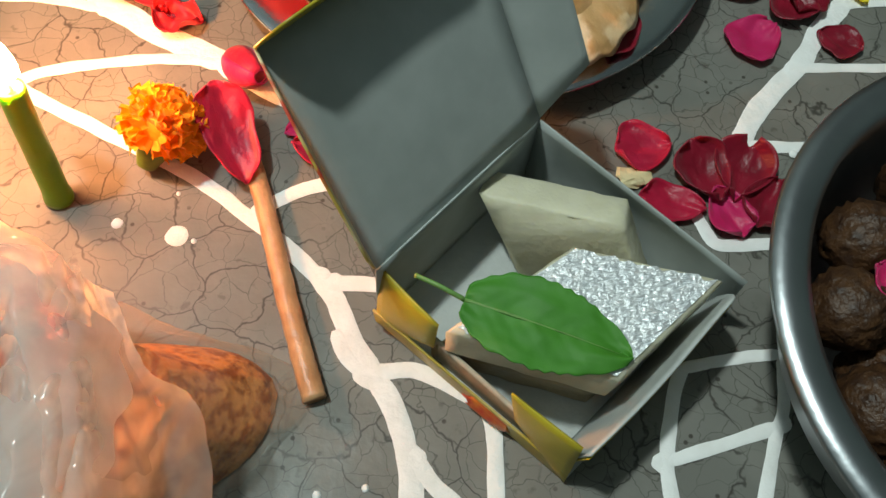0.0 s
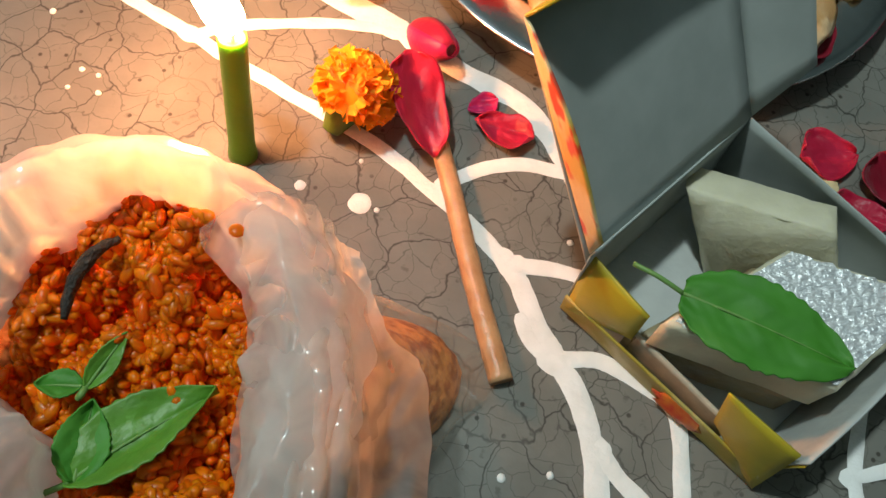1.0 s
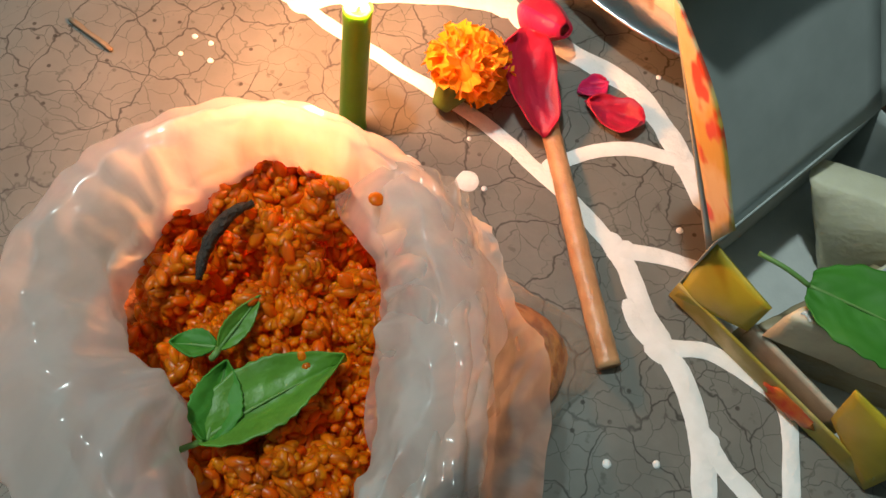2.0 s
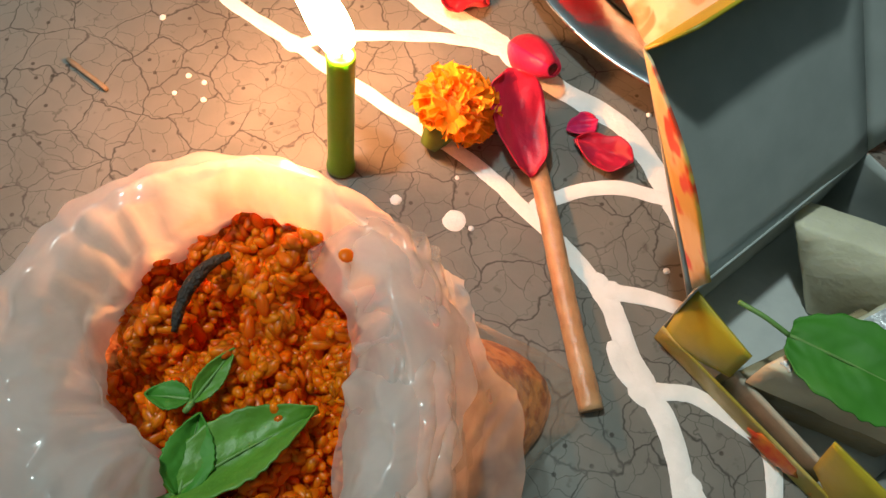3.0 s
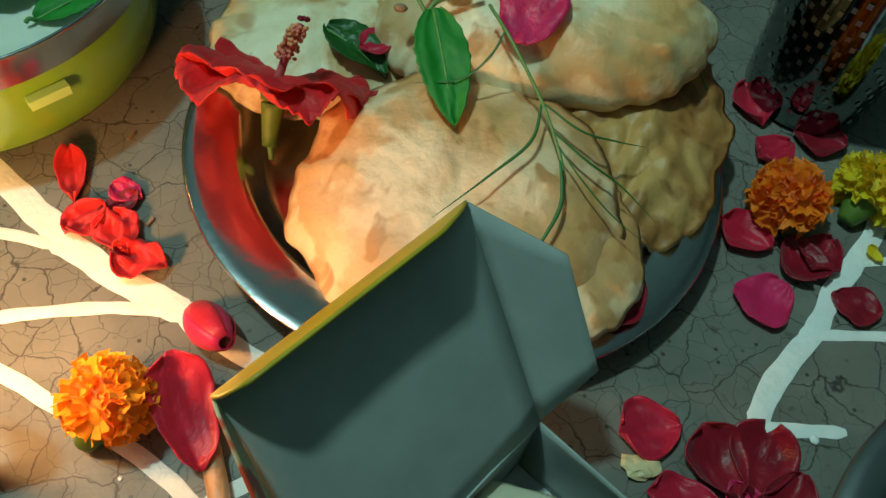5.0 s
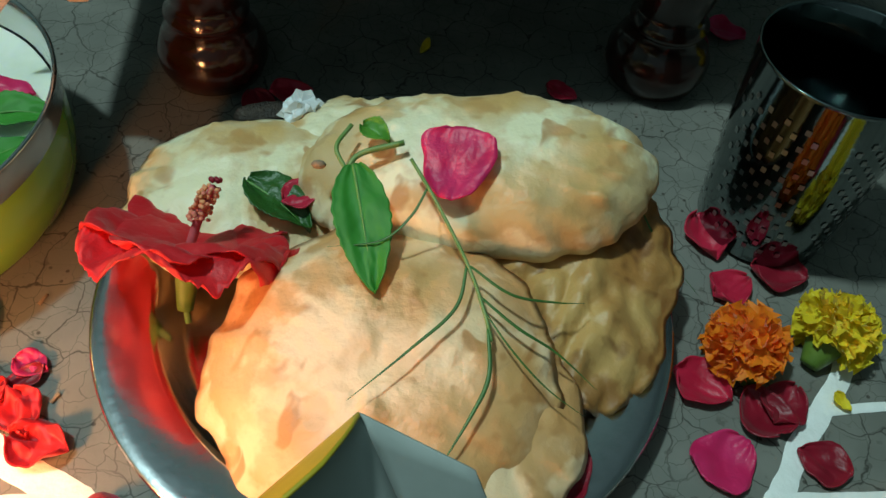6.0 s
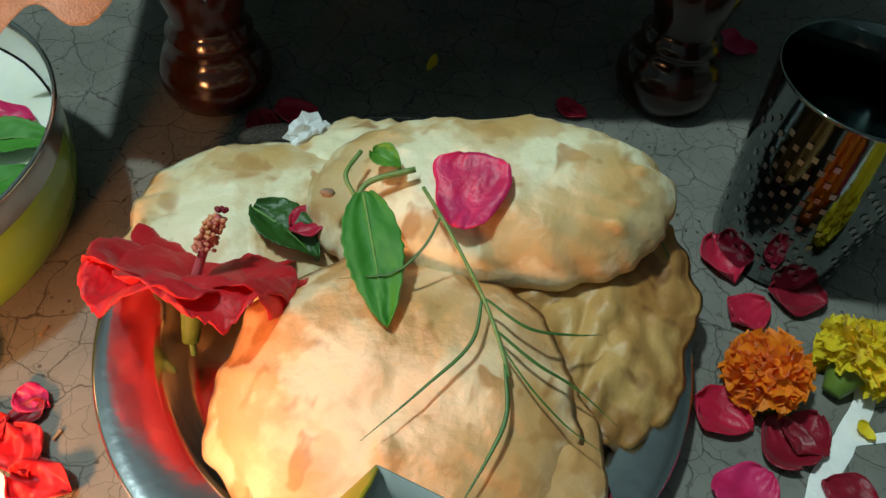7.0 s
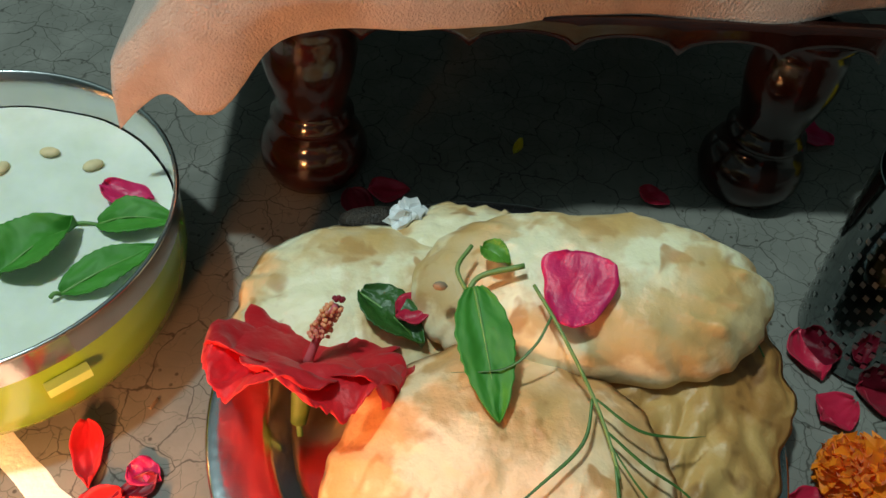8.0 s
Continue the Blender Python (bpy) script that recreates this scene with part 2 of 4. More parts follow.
CALYX = material("calyx_green", (0.09, 0.16, 0.02), 0.5, second=(0.14, 0.22, 0.03), scale=120)
POLLEN = material("pollen", (0.88, 0.38, 0.16), 0.7, second=(0.8, 0.2, 0.16), scale=300)
PISTIL = material("pistil_pink", (0.65, 0.12, 0.14), 0.5, scale=200)
WAX = material("green_wax", (0.12, 0.36, 0.012), 0.32, second=(0.1, 0.3, 0.01), scale=40, subsurface=0.7, bump=0.12, bump_scale=160)
WICK = material("burnt_wick", (0.35, 0.28, 0.2), 0.8, second=(0.05, 0.04, 0.03), scale=200)
FLAME = glow("flame", (1.0, 0.4, 0.135), 370.0)
STICK = material("cinnamon_stick", (0.58, 0.32, 0.16), 0.34, second=(0.45, 0.22, 0.1), scale=130, bump=0.4, bump_scale=240)
RICE = material("saffron_rice", (0.8, 0.2, 0.008), 0.33, second=(0.5, 0.09, 0.006), scale=45, subsurface=0.6, spec=0.3)
RICE.node_tree.links.new(mixed(RICE, (1.0, 0.2, 0.002), (0.88, 0.1, 0.001), RICE.node_tree.nodes.new("ShaderNodeNewGeometry").outputs["Random Per Island"]), principled(RICE).inputs["Base Color"])
RICE.node_tree.links.new(mixed(RICE, base_colour(RICE), (0.32, 0.035, 0.004), ramped(RICE, noise_socket(RICE, 50, 2), 0.52, 0.68, 0, 0.3)), principled(RICE).inputs["Base Color"])
RICE_MASS = material("packed_rice", (0.72, 0.3, 0.09), 0.4, second=(0.33, 0.08, 0.015), scale=230, bump=0.9, bump_scale=260, low=0.45, high=0.6)
LADOO = material("brown_sweet", (0.085, 0.035, 0.012), 0.5, second=(0.035, 0.013, 0.005), scale=260, bump=1.0, bump_scale=240)
PAPER = material("white_paper", (0.8, 0.82, 0.84), 0.8, scale=90)
TWIG = material("dry_twig", (0.3, 0.22, 0.14), 0.7, second=(0.2, 0.14, 0.09), scale=200)
RAISIN = material("black_pod", (0.02, 0.015, 0.012), 0.5, second=(0.05, 0.035, 0.025), scale=200, bump=0.8)
FILM = film_material("milky_polythene", 0.12, 0.36)
FILM_LOOSE = film_material("loose_polythene", 0.38, 0.74)
FILM_CLEAR = film_material("clear_polythene", 0.76, 0.93)
NUT = material("cream_nut", (0.75, 0.62, 0.35), 0.5, scale=150)


# ---- builders ----
def mesh_of(name, verts, faces, mat, smooth=True):
    me = bpy.data.meshes.new(name)
    me.from_pydata([tuple(v) for v in verts], [], faces)
    me.materials.append(mat)
    me.polygons.foreach_set("use_smooth", [smooth] * len(me.polygons))
    me.update()
    return me


def part(name, shape, mat, parent=None, label="", thick=0.0, smooth=True, m=None, kind=""):
    """One mesh object from (verts, faces), under a thing or a part, if one is given."""
    ob = new(name, mesh_of(name, *shape, mat, smooth))
    if parent is not None:
        ob.parent = parent
    if m is not None:
        ob.matrix_basis = m
    if thick:
        mod = ob.modifiers.new("thickness", "SOLIDIFY")
        mod.thickness, mod.offset = thick, 0.0
    tagged(ob, label, kind=kind)
    return ob


def thing(name, m, label, category, group=""):
    ob = new(name)
    ob.empty_display_size = 0.01
    ob.matrix_basis = m
    return tagged(ob, label, category, group)


def joined(*shapes):
    verts, faces = [], []
    for v, f in shapes:
        k = len(verts)
        verts += [tuple(p) for p in v]
        faces += [tuple(i + k for i in q) for q in f]
    return verts, faces


def moved(shape, m):
    return [tuple(m @ Vector(p)) for p in shape[0]], shape[1]


def sheet(f, nu, nv, wrap=False):
    """A grid of f(u, v), u and v from 0 to 1."""
    verts = [tuple(f(i / nu, j / nv)) for j in range(nv + 1) for i in range(nu + (0 if wrap else 1))]
    w = nu if wrap else nu + 1
    faces = [(j * w + i, j * w + (i + 1) % w, (j + 1) * w + (i + 1) % w, (j + 1) * w + i) for j in range(nv) for i in range(nu)]
    return verts, faces


def lathe(profile, seg=48, caps=True):
    """Turns (radius, height) pairs round the z axis."""
    n = len(profile) - 1

    def f(u, v):
        r, z = profile[round(v * n)]
        return r * math.cos(u * math.tau), r * math.sin(u * math.tau), z
    verts, faces = sheet(f, seg, n, True)
    if caps and profile[0][0] > 0.0002:
        faces.append(tuple(reversed(range(seg))))
    if caps and profile[-1][0] > 0.0002:
        faces.append(tuple(range(n * seg, (n + 1) * seg)))
    return verts, faces


def smooth_path(points, steps=8):
    """A Catmull-Rom line through a few points."""
    p = [Vector(q) for q in points]
    p = [2 * p[0] - p[1], *p, 2 * p[-1] - p[-2]]
    out = []
    for a, b, c, d in zip(p, p[1:], p[2:], p[3:]):
        for i in range(steps):
            t = i / steps
            out.append(0.5 * (2 * b + (c - a) * t + (2 * a - 5 * b + 4 * c - d) * t * t + (3 * b - a - 3 * c + d) * t ** 3))
    return out + [p[-2]]


def tube(points, radius, seg=10, steps=6, flat=1.0, rough=0.0, seed=0):
    """A tube along a path; radius is a number or a function of 0..1 along it; flat squeezes it in height."""
    line = smooth_path(points, steps)
    n = len(line) - 1
    rng = random.Random(seed)
    verts = []
    for i, p in enumerate(line):
        d = (line[min(i + 1, n)] - line[max(i - 1, 0)]).normalized()
        side = d.cross(Vector((0, 0, 1)))
        side = side.normalized() if side.length > 1e-4 else Vector((1, 0, 0))
        up = side.cross(d)
        r = radius(i / n) if callable(radius) else radius
        for k in range(seg):
            a = math.tau * k / seg
            q = r * (1 + rough * (rng.random() - 0.5))
            verts.append(p + side * math.cos(a) * q + up * math.sin(a) * q * flat)
    faces = [(i * seg + k, i * seg + (k + 1) % seg, (i + 1) * seg + (k + 1) % seg, (i + 1) * seg + k) for i in range(n) for k in range(seg)]
    faces += [tuple(reversed(range(seg))), tuple(range(n * seg, (n + 1) * seg))]
    return verts, faces


def ball(r, seg=14, rings=8, squash=(1, 1, 1), rough=0.0, seed=0, freq=60.0):
    def f(u, v):
        a, b = u * math.tau, (v - 0.5) * math.pi
        p = Vector((math.cos(a) * math.cos(b), math.sin(a) * math.cos(b), math.sin(b)))
        k = 1 + rough * noise.noise(p * r * freq + Vector((seed * 3.1, 0, 0)))
        return p.x * r * k * squash[0], p.y * r * k * squash[1], p.z * r * k * squash[2]
    return sheet(f, seg, rings, True)


def slab(corners, z0, z1):
    """A prism over a polygon; heights may be one number or one for each corner."""
    n = len(corners)
    z0 = [z0] * n if not isinstance(z0, (list, tuple)) else z0
    z1 = [z1] * n if not isinstance(z1, (list, tuple)) else z1
    verts = [(x, y, z) for (x, y), z in zip(corners, z0)] + [(x, y, z) for (x, y), z in zip(corners, z1)]
    faces = [tuple(reversed(range(n))), tuple(range(n, 2 * n))] + [(i, (i + 1) % n, n + (i + 1) % n, n + i) for i in range(n)]
    return verts, faces


def panel(a, b, c, d, nu=8, nv=8, bow=(0, 0, 0)):
    """A four-cornered sheet a-b at the foot, d-c at the top, bowed in its middle."""
    a, b, c, d, bow = (Vector(q) for q in (a, b, c, d, bow))

    def f(u, v):
        return (a * (1 - u) + b * u) * (1 - v) + (d * (1 - u) + c * u) * v + bow * (16 * u * (1 - u) * v * (1 - v))
    return sheet(f, nu, nv)


# ---- the room ----
part("floor", sheet(lambda u, v: (-1.6 + 3.4 * u, -1.6 + 3.6 * v, 0), 2, 2), FLOOR, label="grey-brown crazed cement floor with hairline cracks", kind="structure")
# Unseen walls and ceiling, added to close the room.
X0, X1, Y0, Y1, TOP = -1.6, 1.8, -1.6, 2.0, 2.6
part("wall_north", slab([(X0, Y1), (X1, Y1), (X1, Y1 + 0.1), (X0, Y1 + 0.1)], 0, TOP), WALL, label="plain unseen wall added to close the room", smooth=False, kind="structure")
# Paler than the other walls, to bounce fill light onto the box lid.
part("south_bounce_wall", slab([(X0, Y0 - 0.1), (X1, Y0 - 0.1), (X1, Y0), (X0, Y0)], 0, TOP), CEILING, label="plain unseen wall added to close the room", smooth=False, kind="structure")
part("wall_west", slab([(X0 - 0.1, Y0), (X0, Y0), (X0, Y1), (X0 - 0.1, Y1)], 0, TOP), WALL, label="plain unseen wall added to close the room", smooth=False, kind="structure")
part("wall_east", slab([(X1, Y0), (X1 + 0.1, Y0), (X1 + 0.1, Y1), (X1, Y1)], 0, TOP), WALL, label="plain unseen wall added to close the room", smooth=False, kind="structure")
part("ceiling", slab([(X0 - 0.1, Y0 - 0.1), (X1 + 0.1, Y0 - 0.1), (X1 + 0.1, Y1 + 0.1), (X0 - 0.1, Y1 + 0.1)], TOP, TOP + 0.1), CEILING, label="plain dull grey limewashed ceiling", smooth=False, kind="structure")


# ---- rice-paste drawing on the floor ----
def stroke(points, width, parent, seed=0, taper=0.0):
    """A brushed line of dried paste, domed, with wavering edges."""
    line = smooth_path([(x, y, 0) for x, y in points], 10)
    n = len(line) - 1
    verts = []
    for i, p in enumerate(line):
        d = (line[min(i + 1, n)] - line[max(i - 1, 0)]).normalized()
        s = Vector((-d.y, d.x, 0))
        end = min(1.0, (i + 0.6) / 2.5, (n - i + 0.6) / 2.5) ** 0.5
        w = 0.95 * width * (1 - taper * i / n) * end
        wl = w * (1 + 0.22 * noise.noise(p * 90 + Vector((seed, 0, 0)))) + 0.0004 * noise.noise(p * 600)
        wr = w * (1 + 0.22 * noise.noise(p * 90 + Vector((0, seed + 9, 5)))) + 0.0004 * noise.noise(p * 600 + Vector((7, 0, 0)))
        for k, h in ((-1.0, 0.0), (-0.86, 0.0002), (0.0, 0.0003), (0.86, 0.0002), (1.0, 0.0)):
            verts.append(p + s * (k * (wl if k < 0 else wr) * 0.5) + Vector((0, 0, 0.0002 + h + 0.00001 * seed)))
    faces = [(i * 5 + k, (i + 1) * 5 + k, (i + 1) * 5 + k + 1, i * 5 + k + 1) for i in range(n) for k in range(4)]
    return part("stroke", (verts, faces), CHALK, parent)


rangoli = thing("floor_drawing", pose(0, 0, 0), "white rice-paste branching drawing on cement floor", "rangoli")
stroke([(-0.2, 0.318), (-0.173, 0.297), (-0.147, 0.276), (-0.124, 0.257), (-0.1, 0.243), (-0.075, 0.231)], 0.012, rangoli, 1)
stroke([(-0.08, 0.232), (-0.052, 0.216), (-0.029, 0.205), (-0.016, 0.191), (-0.004, 0.172), (0.004, 0.155)], 0.0095, rangoli, 2)
stroke([(-0.262, 0.325), (-0.25, 0.305), (-0.232, 0.28), (-0.21, 0.252), (-0.195, 0.235), (-0.162, 0.218), (-0.148, 0.21), (-0.118, 0.195), (-0.081, 0.176), (-0.062, 0.162), (-0.043, 0.147)], 0.0062, rangoli, 3)
stroke([(-0.252, 0.301), (-0.226, 0.303), (-0.201, 0.297), (-0.178, 0.294)], 0.0055, rangoli, 4)
stroke([(-0.209, 0.249), (-0.198, 0.257), (-0.178, 0.2625), (-0.153, 0.262), (-0.132, 0.258)], 0.0055, rangoli, 5)
stroke([(-0.163, 0.217), (-0.146, 0.225), (-0.11, 0.232), (-0.078, 0.233)], 0.0058, rangoli, 6)
stroke([(-0.058, 0.162), (-0.042, 0.171), (-0.025, 0.176), (-0.004, 0.174)], 0.0065, rangoli, 7)
stroke([(-0.048, 0.151), (-0.038, 0.142), (-0.028, 0.134), (-0.014, 0.1335), (0.003, 0.131)], 0.0075, rangoli, 8, 0.2)
stroke([(-0.032, 0.139), (-0.024, 0.126), (-0.017, 0.112), (-0.009, 0.099), (-0.003, 0.09), (0.003, 0.073), (0.006, 0.05), (0.006, 0.02)], 0.0082, rangoli, 9)
stroke([(-0.0235, 0.115), (-0.018, 0.105), (-0.01, 0.098)], 0.0065, rangoli, 10)
stroke([(-0.009, 0.1), (0.004, 0.1005), (0.015, 0.097), (0.026, 0.091), (0.0325, 0.083), (0.0335, 0.066), (0.033, 0.04)], 0.0062, rangoli, 11)
stroke([(0.005, 0.071), (0.012, 0.062), (0.022, 0.053), (0.033, 0.04)], 0.0066, rangoli, 12)
stroke([(0.215, 0.305), (0.206, 0.289), (0.184, 0.263), (0.169, 0.241), (0.148, 0.218), (0.1365, 0.199)], 0.0095, rangoli, 13)
stroke([(0.1375, 0.1995), (0.152, 0.199), (0.172, 0.1995)], 0.0058, rangoli, 14)
stroke([(0.167, 0.239), (0.182, 0.2405), (0.24, 0.243)], 0.005, rangoli, 15)
stroke([(0.191, 0.274), (0.205, 0.2775), (0.25, 0.282)], 0.0045, rangoli, 16)
stroke([(0.112, 0.172), (0.116, 0.163), (0.1205, 0.154), (0.13, 0.1535), (0.15, 0.155)], 0.0056, rangoli, 17)
stroke([(0.102, 0.105), (0.097, 0.092), (0.0925, 0.07), (0.0935, 0.05), (0.094, 0.03)], 0.0056, rangoli, 18)
stroke([(0.1, 0.103), (0.12, 0.1075), (0.14, 0.11)], 0.0046, rangoli, 19)
stroke([(0.1395, 0.11), (0.1365, 0.09), (0.132, 0.08), (0.1245, 0.058), (0.118, 0.035)], 0.005, rangoli, 20)
stroke([(0.091, 0.07), (0.113, 0.0765), (0.135, 0.0835)], 0.005, rangoli, 21)


def pool(x, y, r, stretch, yaw, seed):
    """Paste that has run together in the crotch of two strokes."""
    n = 20
    rim = [Vector((math.cos(a) * stretch, math.sin(a), 0)) * (0.76 * r * (1 + 0.2 * noise.noise(Vector((math.cos(a) * 1.6, math.sin(a) * 1.6, seed))))) for a in (math.tau * i / n for i in range(n))]
    verts = [(p.x * k, p.y * k, z) for k, z in ((1, 0.0002), (0.85, 0.00045), (0.4, 0.0006)) for p in rim] + [(0, 0, 0.00062)]
    faces = [(j * n + i, j * n + (i + 1) % n, (j + 1) * n + (i + 1) % n, (j + 1) * n + i) for j in range(2) for i in range(n)]
    faces += [(2 * n + i, 2 * n + (i + 1) % n, 3 * n) for i in range(n)]
    return part("pool", (verts, faces), CHALK, rangoli, m=pose(x, y, 0, 0, 0, yaw))


pool(-0.0262, 0.1325, 0.0062, 1.2, 20, 1), pool(-0.0105, 0.0985, 0.0062, 1.4, -30, 2), pool(0.006, 0.07, 0.0055, 1.2, -60, 3)
pool(-0.072, 0.231, 0.0068, 1.5, -15, 4), pool(-0.13, 0.259, 0.0066, 1.5, -30, 5), pool(-0.2065, 0.2495, 0.0062, 1.3, -50, 6)
pool(-0.163, 0.2185, 0.0056, 1.4, -25, 7), pool(-0.004, 0.1715, 0.0062, 1.2, -60, 8), pool(0.0325, 0.041, 0.005, 1.1, 0, 9)
pool(0.091, 0.07, 0.0045, 1.2, 20, 10), pool(0.1355, 0.0838, 0.0036, 1.2, 30, 11), pool(0.167, 0.2395, 0.0055, 1.3, 45, 12), pool(0.1378, 0.2, 0.0055, 1.1, 60, 13)


def paste_drop(x, y, r, seed):
    n = 18
    rim = [(r * (1 + 0.16 * noise.noise(Vector((math.cos(a) * 1.4, math.sin(a) * 1.4, seed)))) * math.cos(a),
            r * (1 + 0.16 * noise.noise(Vector((math.cos(a) * 1.4, math.sin(a) * 1.4, seed)))) * math.sin(a)) for a in (math.tau * i / n for i in range(n))]
    verts = [(p * k, q * k, z) for k, z in ((1, 0.0001), (0.85, 0.0006), (0.4, 0.0009)) for p, q in rim] + [(0, 0, 0.001)]
    faces = [(j * n + i, j * n + (i + 1) % n, (j + 1) * n + (i + 1) % n, (j + 1) * n + i) for j in range(2) for i in range(n)]
    faces += [(2 * n + i, 2 * n + (i + 1) % n, 3 * n) for i in range(n)]
    ob = part("paste_drop", (verts, faces), CHALK, m=pose(x, y, 0))
    return tagged(ob, "small spilled drop of white rice paste on floor", "drop", "spilled drops")


paste_drop(-0.085, 0.151, 0.0044, 1), paste_drop(-0.108, 0.1555, 0.0022, 2), paste_drop(-0.087, 0.169, 0.0009, 3)
paste_drop(-0.006, 0.145, 0.0013, 4), paste_drop(-0.026, 0.0575, 0.0015, 5), paste_drop(-0.01, 0.06, 0.0013, 6)
paste_drop(-0.017, 0.211, 0.0011, 7), paste_drop(-0.193, 0.193, 0.0011, 8), paste_drop(-0.191, 0.185, 0.0012, 9)
paste_drop(-0.219, 0.221, 0.0014, 10), paste_drop(-0.2, 0.195, 0.0012, 11), paste_drop(-0.0785, 0.149, 0.0011, 12)
paste_drop(-0.203, 0.186, 0.001, 13), paste_drop(0.159, 0.196, 0.0018, 14)


# ---- plate with fried breads ----
plate = thing("steel_plate", pose(0.023, 0.316, 0), "round stainless steel plate with a flat rim on the floor", "plate")
part("dish", lathe([(0.0, 0.0005), (0.076, 0.0005), (0.083, 0.002), (0.09, 0.0142), (0.0925, 0.0158), (0.108, 0.0162), (0.1125, 0.0166), (0.1132, 0.0174),
                    (0.1122, 0.018), (0.108, 0.0175), (0.0925, 0.0171), (0.0892, 0.0152), (0.0823, 0.0034), (0.078, 0.0018), (0.0, 0.0018)], 96), PLATE, plate)


def puri(label, mat, m, rx, ry, up, down, seed, crumple=0.0, lip=0.08, square=1.0, belly=0.0):
    """A puffed disc of fried dough with a thin wavy seam, blisters and dents."""
    rng = random.Random(seed)
    off = Vector((seed * 5.3, seed * 1.7, 0))
    spots = [(rng.uniform(0, math.tau), rng.uniform(0.3, 0.9), rng.uniform(0.05, 0.14), rng.uniform(0.2, 0.5)) for _ in range(10)]
    spots += [(rng.uniform(0, math.tau), rng.uniform(0.86, 0.97), rng.uniform(0.03, 0.08), rng.uniform(0.3, 0.7)) for _ in range(26)]
    NU, NV = 160, 44

    def f(u, v):
        a = u * math.tau
        top = v < 0.5
        rho = min(1.0, 2 * v if top else 2 - 2 * v)
        c, s = math.cos(a), math.sin(a)
        wob = 1 + 0.1 * noise.noise(Vector((c * 1.3, s * 1.3, 0)) + off) + 0.07 * noise.noise(Vector((c * 3.4, s * 3.4, 2)) + off) + 0.022 * noise.noise(Vector((c * 9, s * 9, 4)) + off)
        x = rho * wob * math.copysign(abs(c) ** square, c)
        y = rho * wob * math.copysign(abs(s) ** square, s)
        dome = max(0.0, 1 - (rho / (1 - lip)) ** 2.6) ** 0.62 if rho < 1 - lip else 0.0
        if not top:
            swell = 1 + belly * math.sin(min(1.0, (1 - rho) * 3.2) * math.pi)
            x, y = x * swell, y * swell
        p = Vector((x * rx, y * ry, 0))
        h = 0.0
        for sa, sr, size, k in spots:
            d2 = ((x - sr * math.cos(sa)) ** 2 + (y - sr * math.sin(sa)) ** 2) / size ** 2
            if d2 < 4:
                h += k * 0.003 * math.exp(-d2 * 1.6)
        n1 = noise.noise(p * 24 + off) * 0.09 + noise.noise(p * 70 + off) * 0.03
        seam = 0.004 * noise.noise(Vector((c * 5, s * 5, 7)) + off) * rho ** 4
        fold = crumple * ((abs(noise.noise(Vector((p.x * 20, p.y * 75, 1)) + off)) - 0.2) * 0.013 + (abs(noise.noise(Vector((p.x * 60, p.y * 150, 4)) + off)) - 0.2) * 0.0015)
        if top:
            z = up * dome * (1 + n1 * 1.4) + h + fold + seam + 0.0005 + 0.0012 * noise.noise(p * 160 + off) * (0.4 + crumple)
        else:
            z = -down * dome * (1 + n1) + seam - 0.0005 + fold
        return p.x, p.y, z
    ob = part("fried_bread", sheet(f, NU, NV, True), mat, m=m)
    return tagged(ob, label, "puri", "fried breads on the plate")


puri("brown crumpled flat fried puri bread on steel plate", PURI_C, pose(0.095, 0.318, 0.028, 6, -8, 72), 0.06, 0.044, 0.01, 0.005, 4, 1.0)
puri("pale puffed fried puri bread with golden blisters", PURI_B, pose(-0.038, 0.357, 0.024, 4, -3, 12), 0.052, 0.042, 0.011, 0.011, 3, 0.1)
puri("pale fried puri bread behind the others on plate", PURI_B, pose(0.004, 0.39, 0.026, 0, 0, 20), 0.036, 0.026, 0.008, 0.008, 5, 0.3)
puri("flat pale golden puri bread under the largest one", PURI_A, pose(0.0545, 0.258, 0.032, 9, 1, 30), 0.038, 0.042, 0.006, 0.01, 8, 0.04, lip=0.06)
puri("large golden puffed puri bread on the plate front", PURI_A, pose(0.021, 0.27, 0.03, 12, -5, -8), 0.064, 0.06, 0.0165, 0.013, 1, 0.0)
puri("thick pale puffed puri bread with golden side", PURI_B, pose(0.0535, 0.352, 0.052, 12, -7, -6), 0.0655, 0.034, 0.0148, 0.021, 2, 0.0, lip=0.025, square=0.72, belly=0.2)


# ---- petals, leaves, flowers ----
def petal_shape(length, width, cup, curl, ruffle, seed, notch=0.0, blunt=0.62):
    off = Vector((seed * 2.7, seed * 0.9, 0))

    def f(u, v):
        s = 2 * u - 1
        w = width * 0.5 * max(0.05, 1 - abs(2 * v - 1) ** (2 + 2 * blunt)) ** (0.88 - 0.54 * blunt) * (0.6 + 0.4 * min(1.0, v * 1.5))
        y = length * (v - notch * (1 - s * s) * v ** 3 - 0.07 * s * s * (2 * v - 1))
        x = s * w * (1 + 0.14 * noise.noise(Vector((v * 3, s, seed))))
        r = ruffle * (noise.noise(Vector((s * 2.2, v * 2.5, 0)) + off) + 0.5 * noise.noise(Vector((s * 6, v * 6, 3)) + off) * v)
        return x, y - length * 0.5, cup * s * s * 0.6 * width + curl * (2 * v - 1) ** 2 * length * (1 if v > 0.5 else 0.5) + r
    return sheet(f, 16, 20)


PETAL = [0]


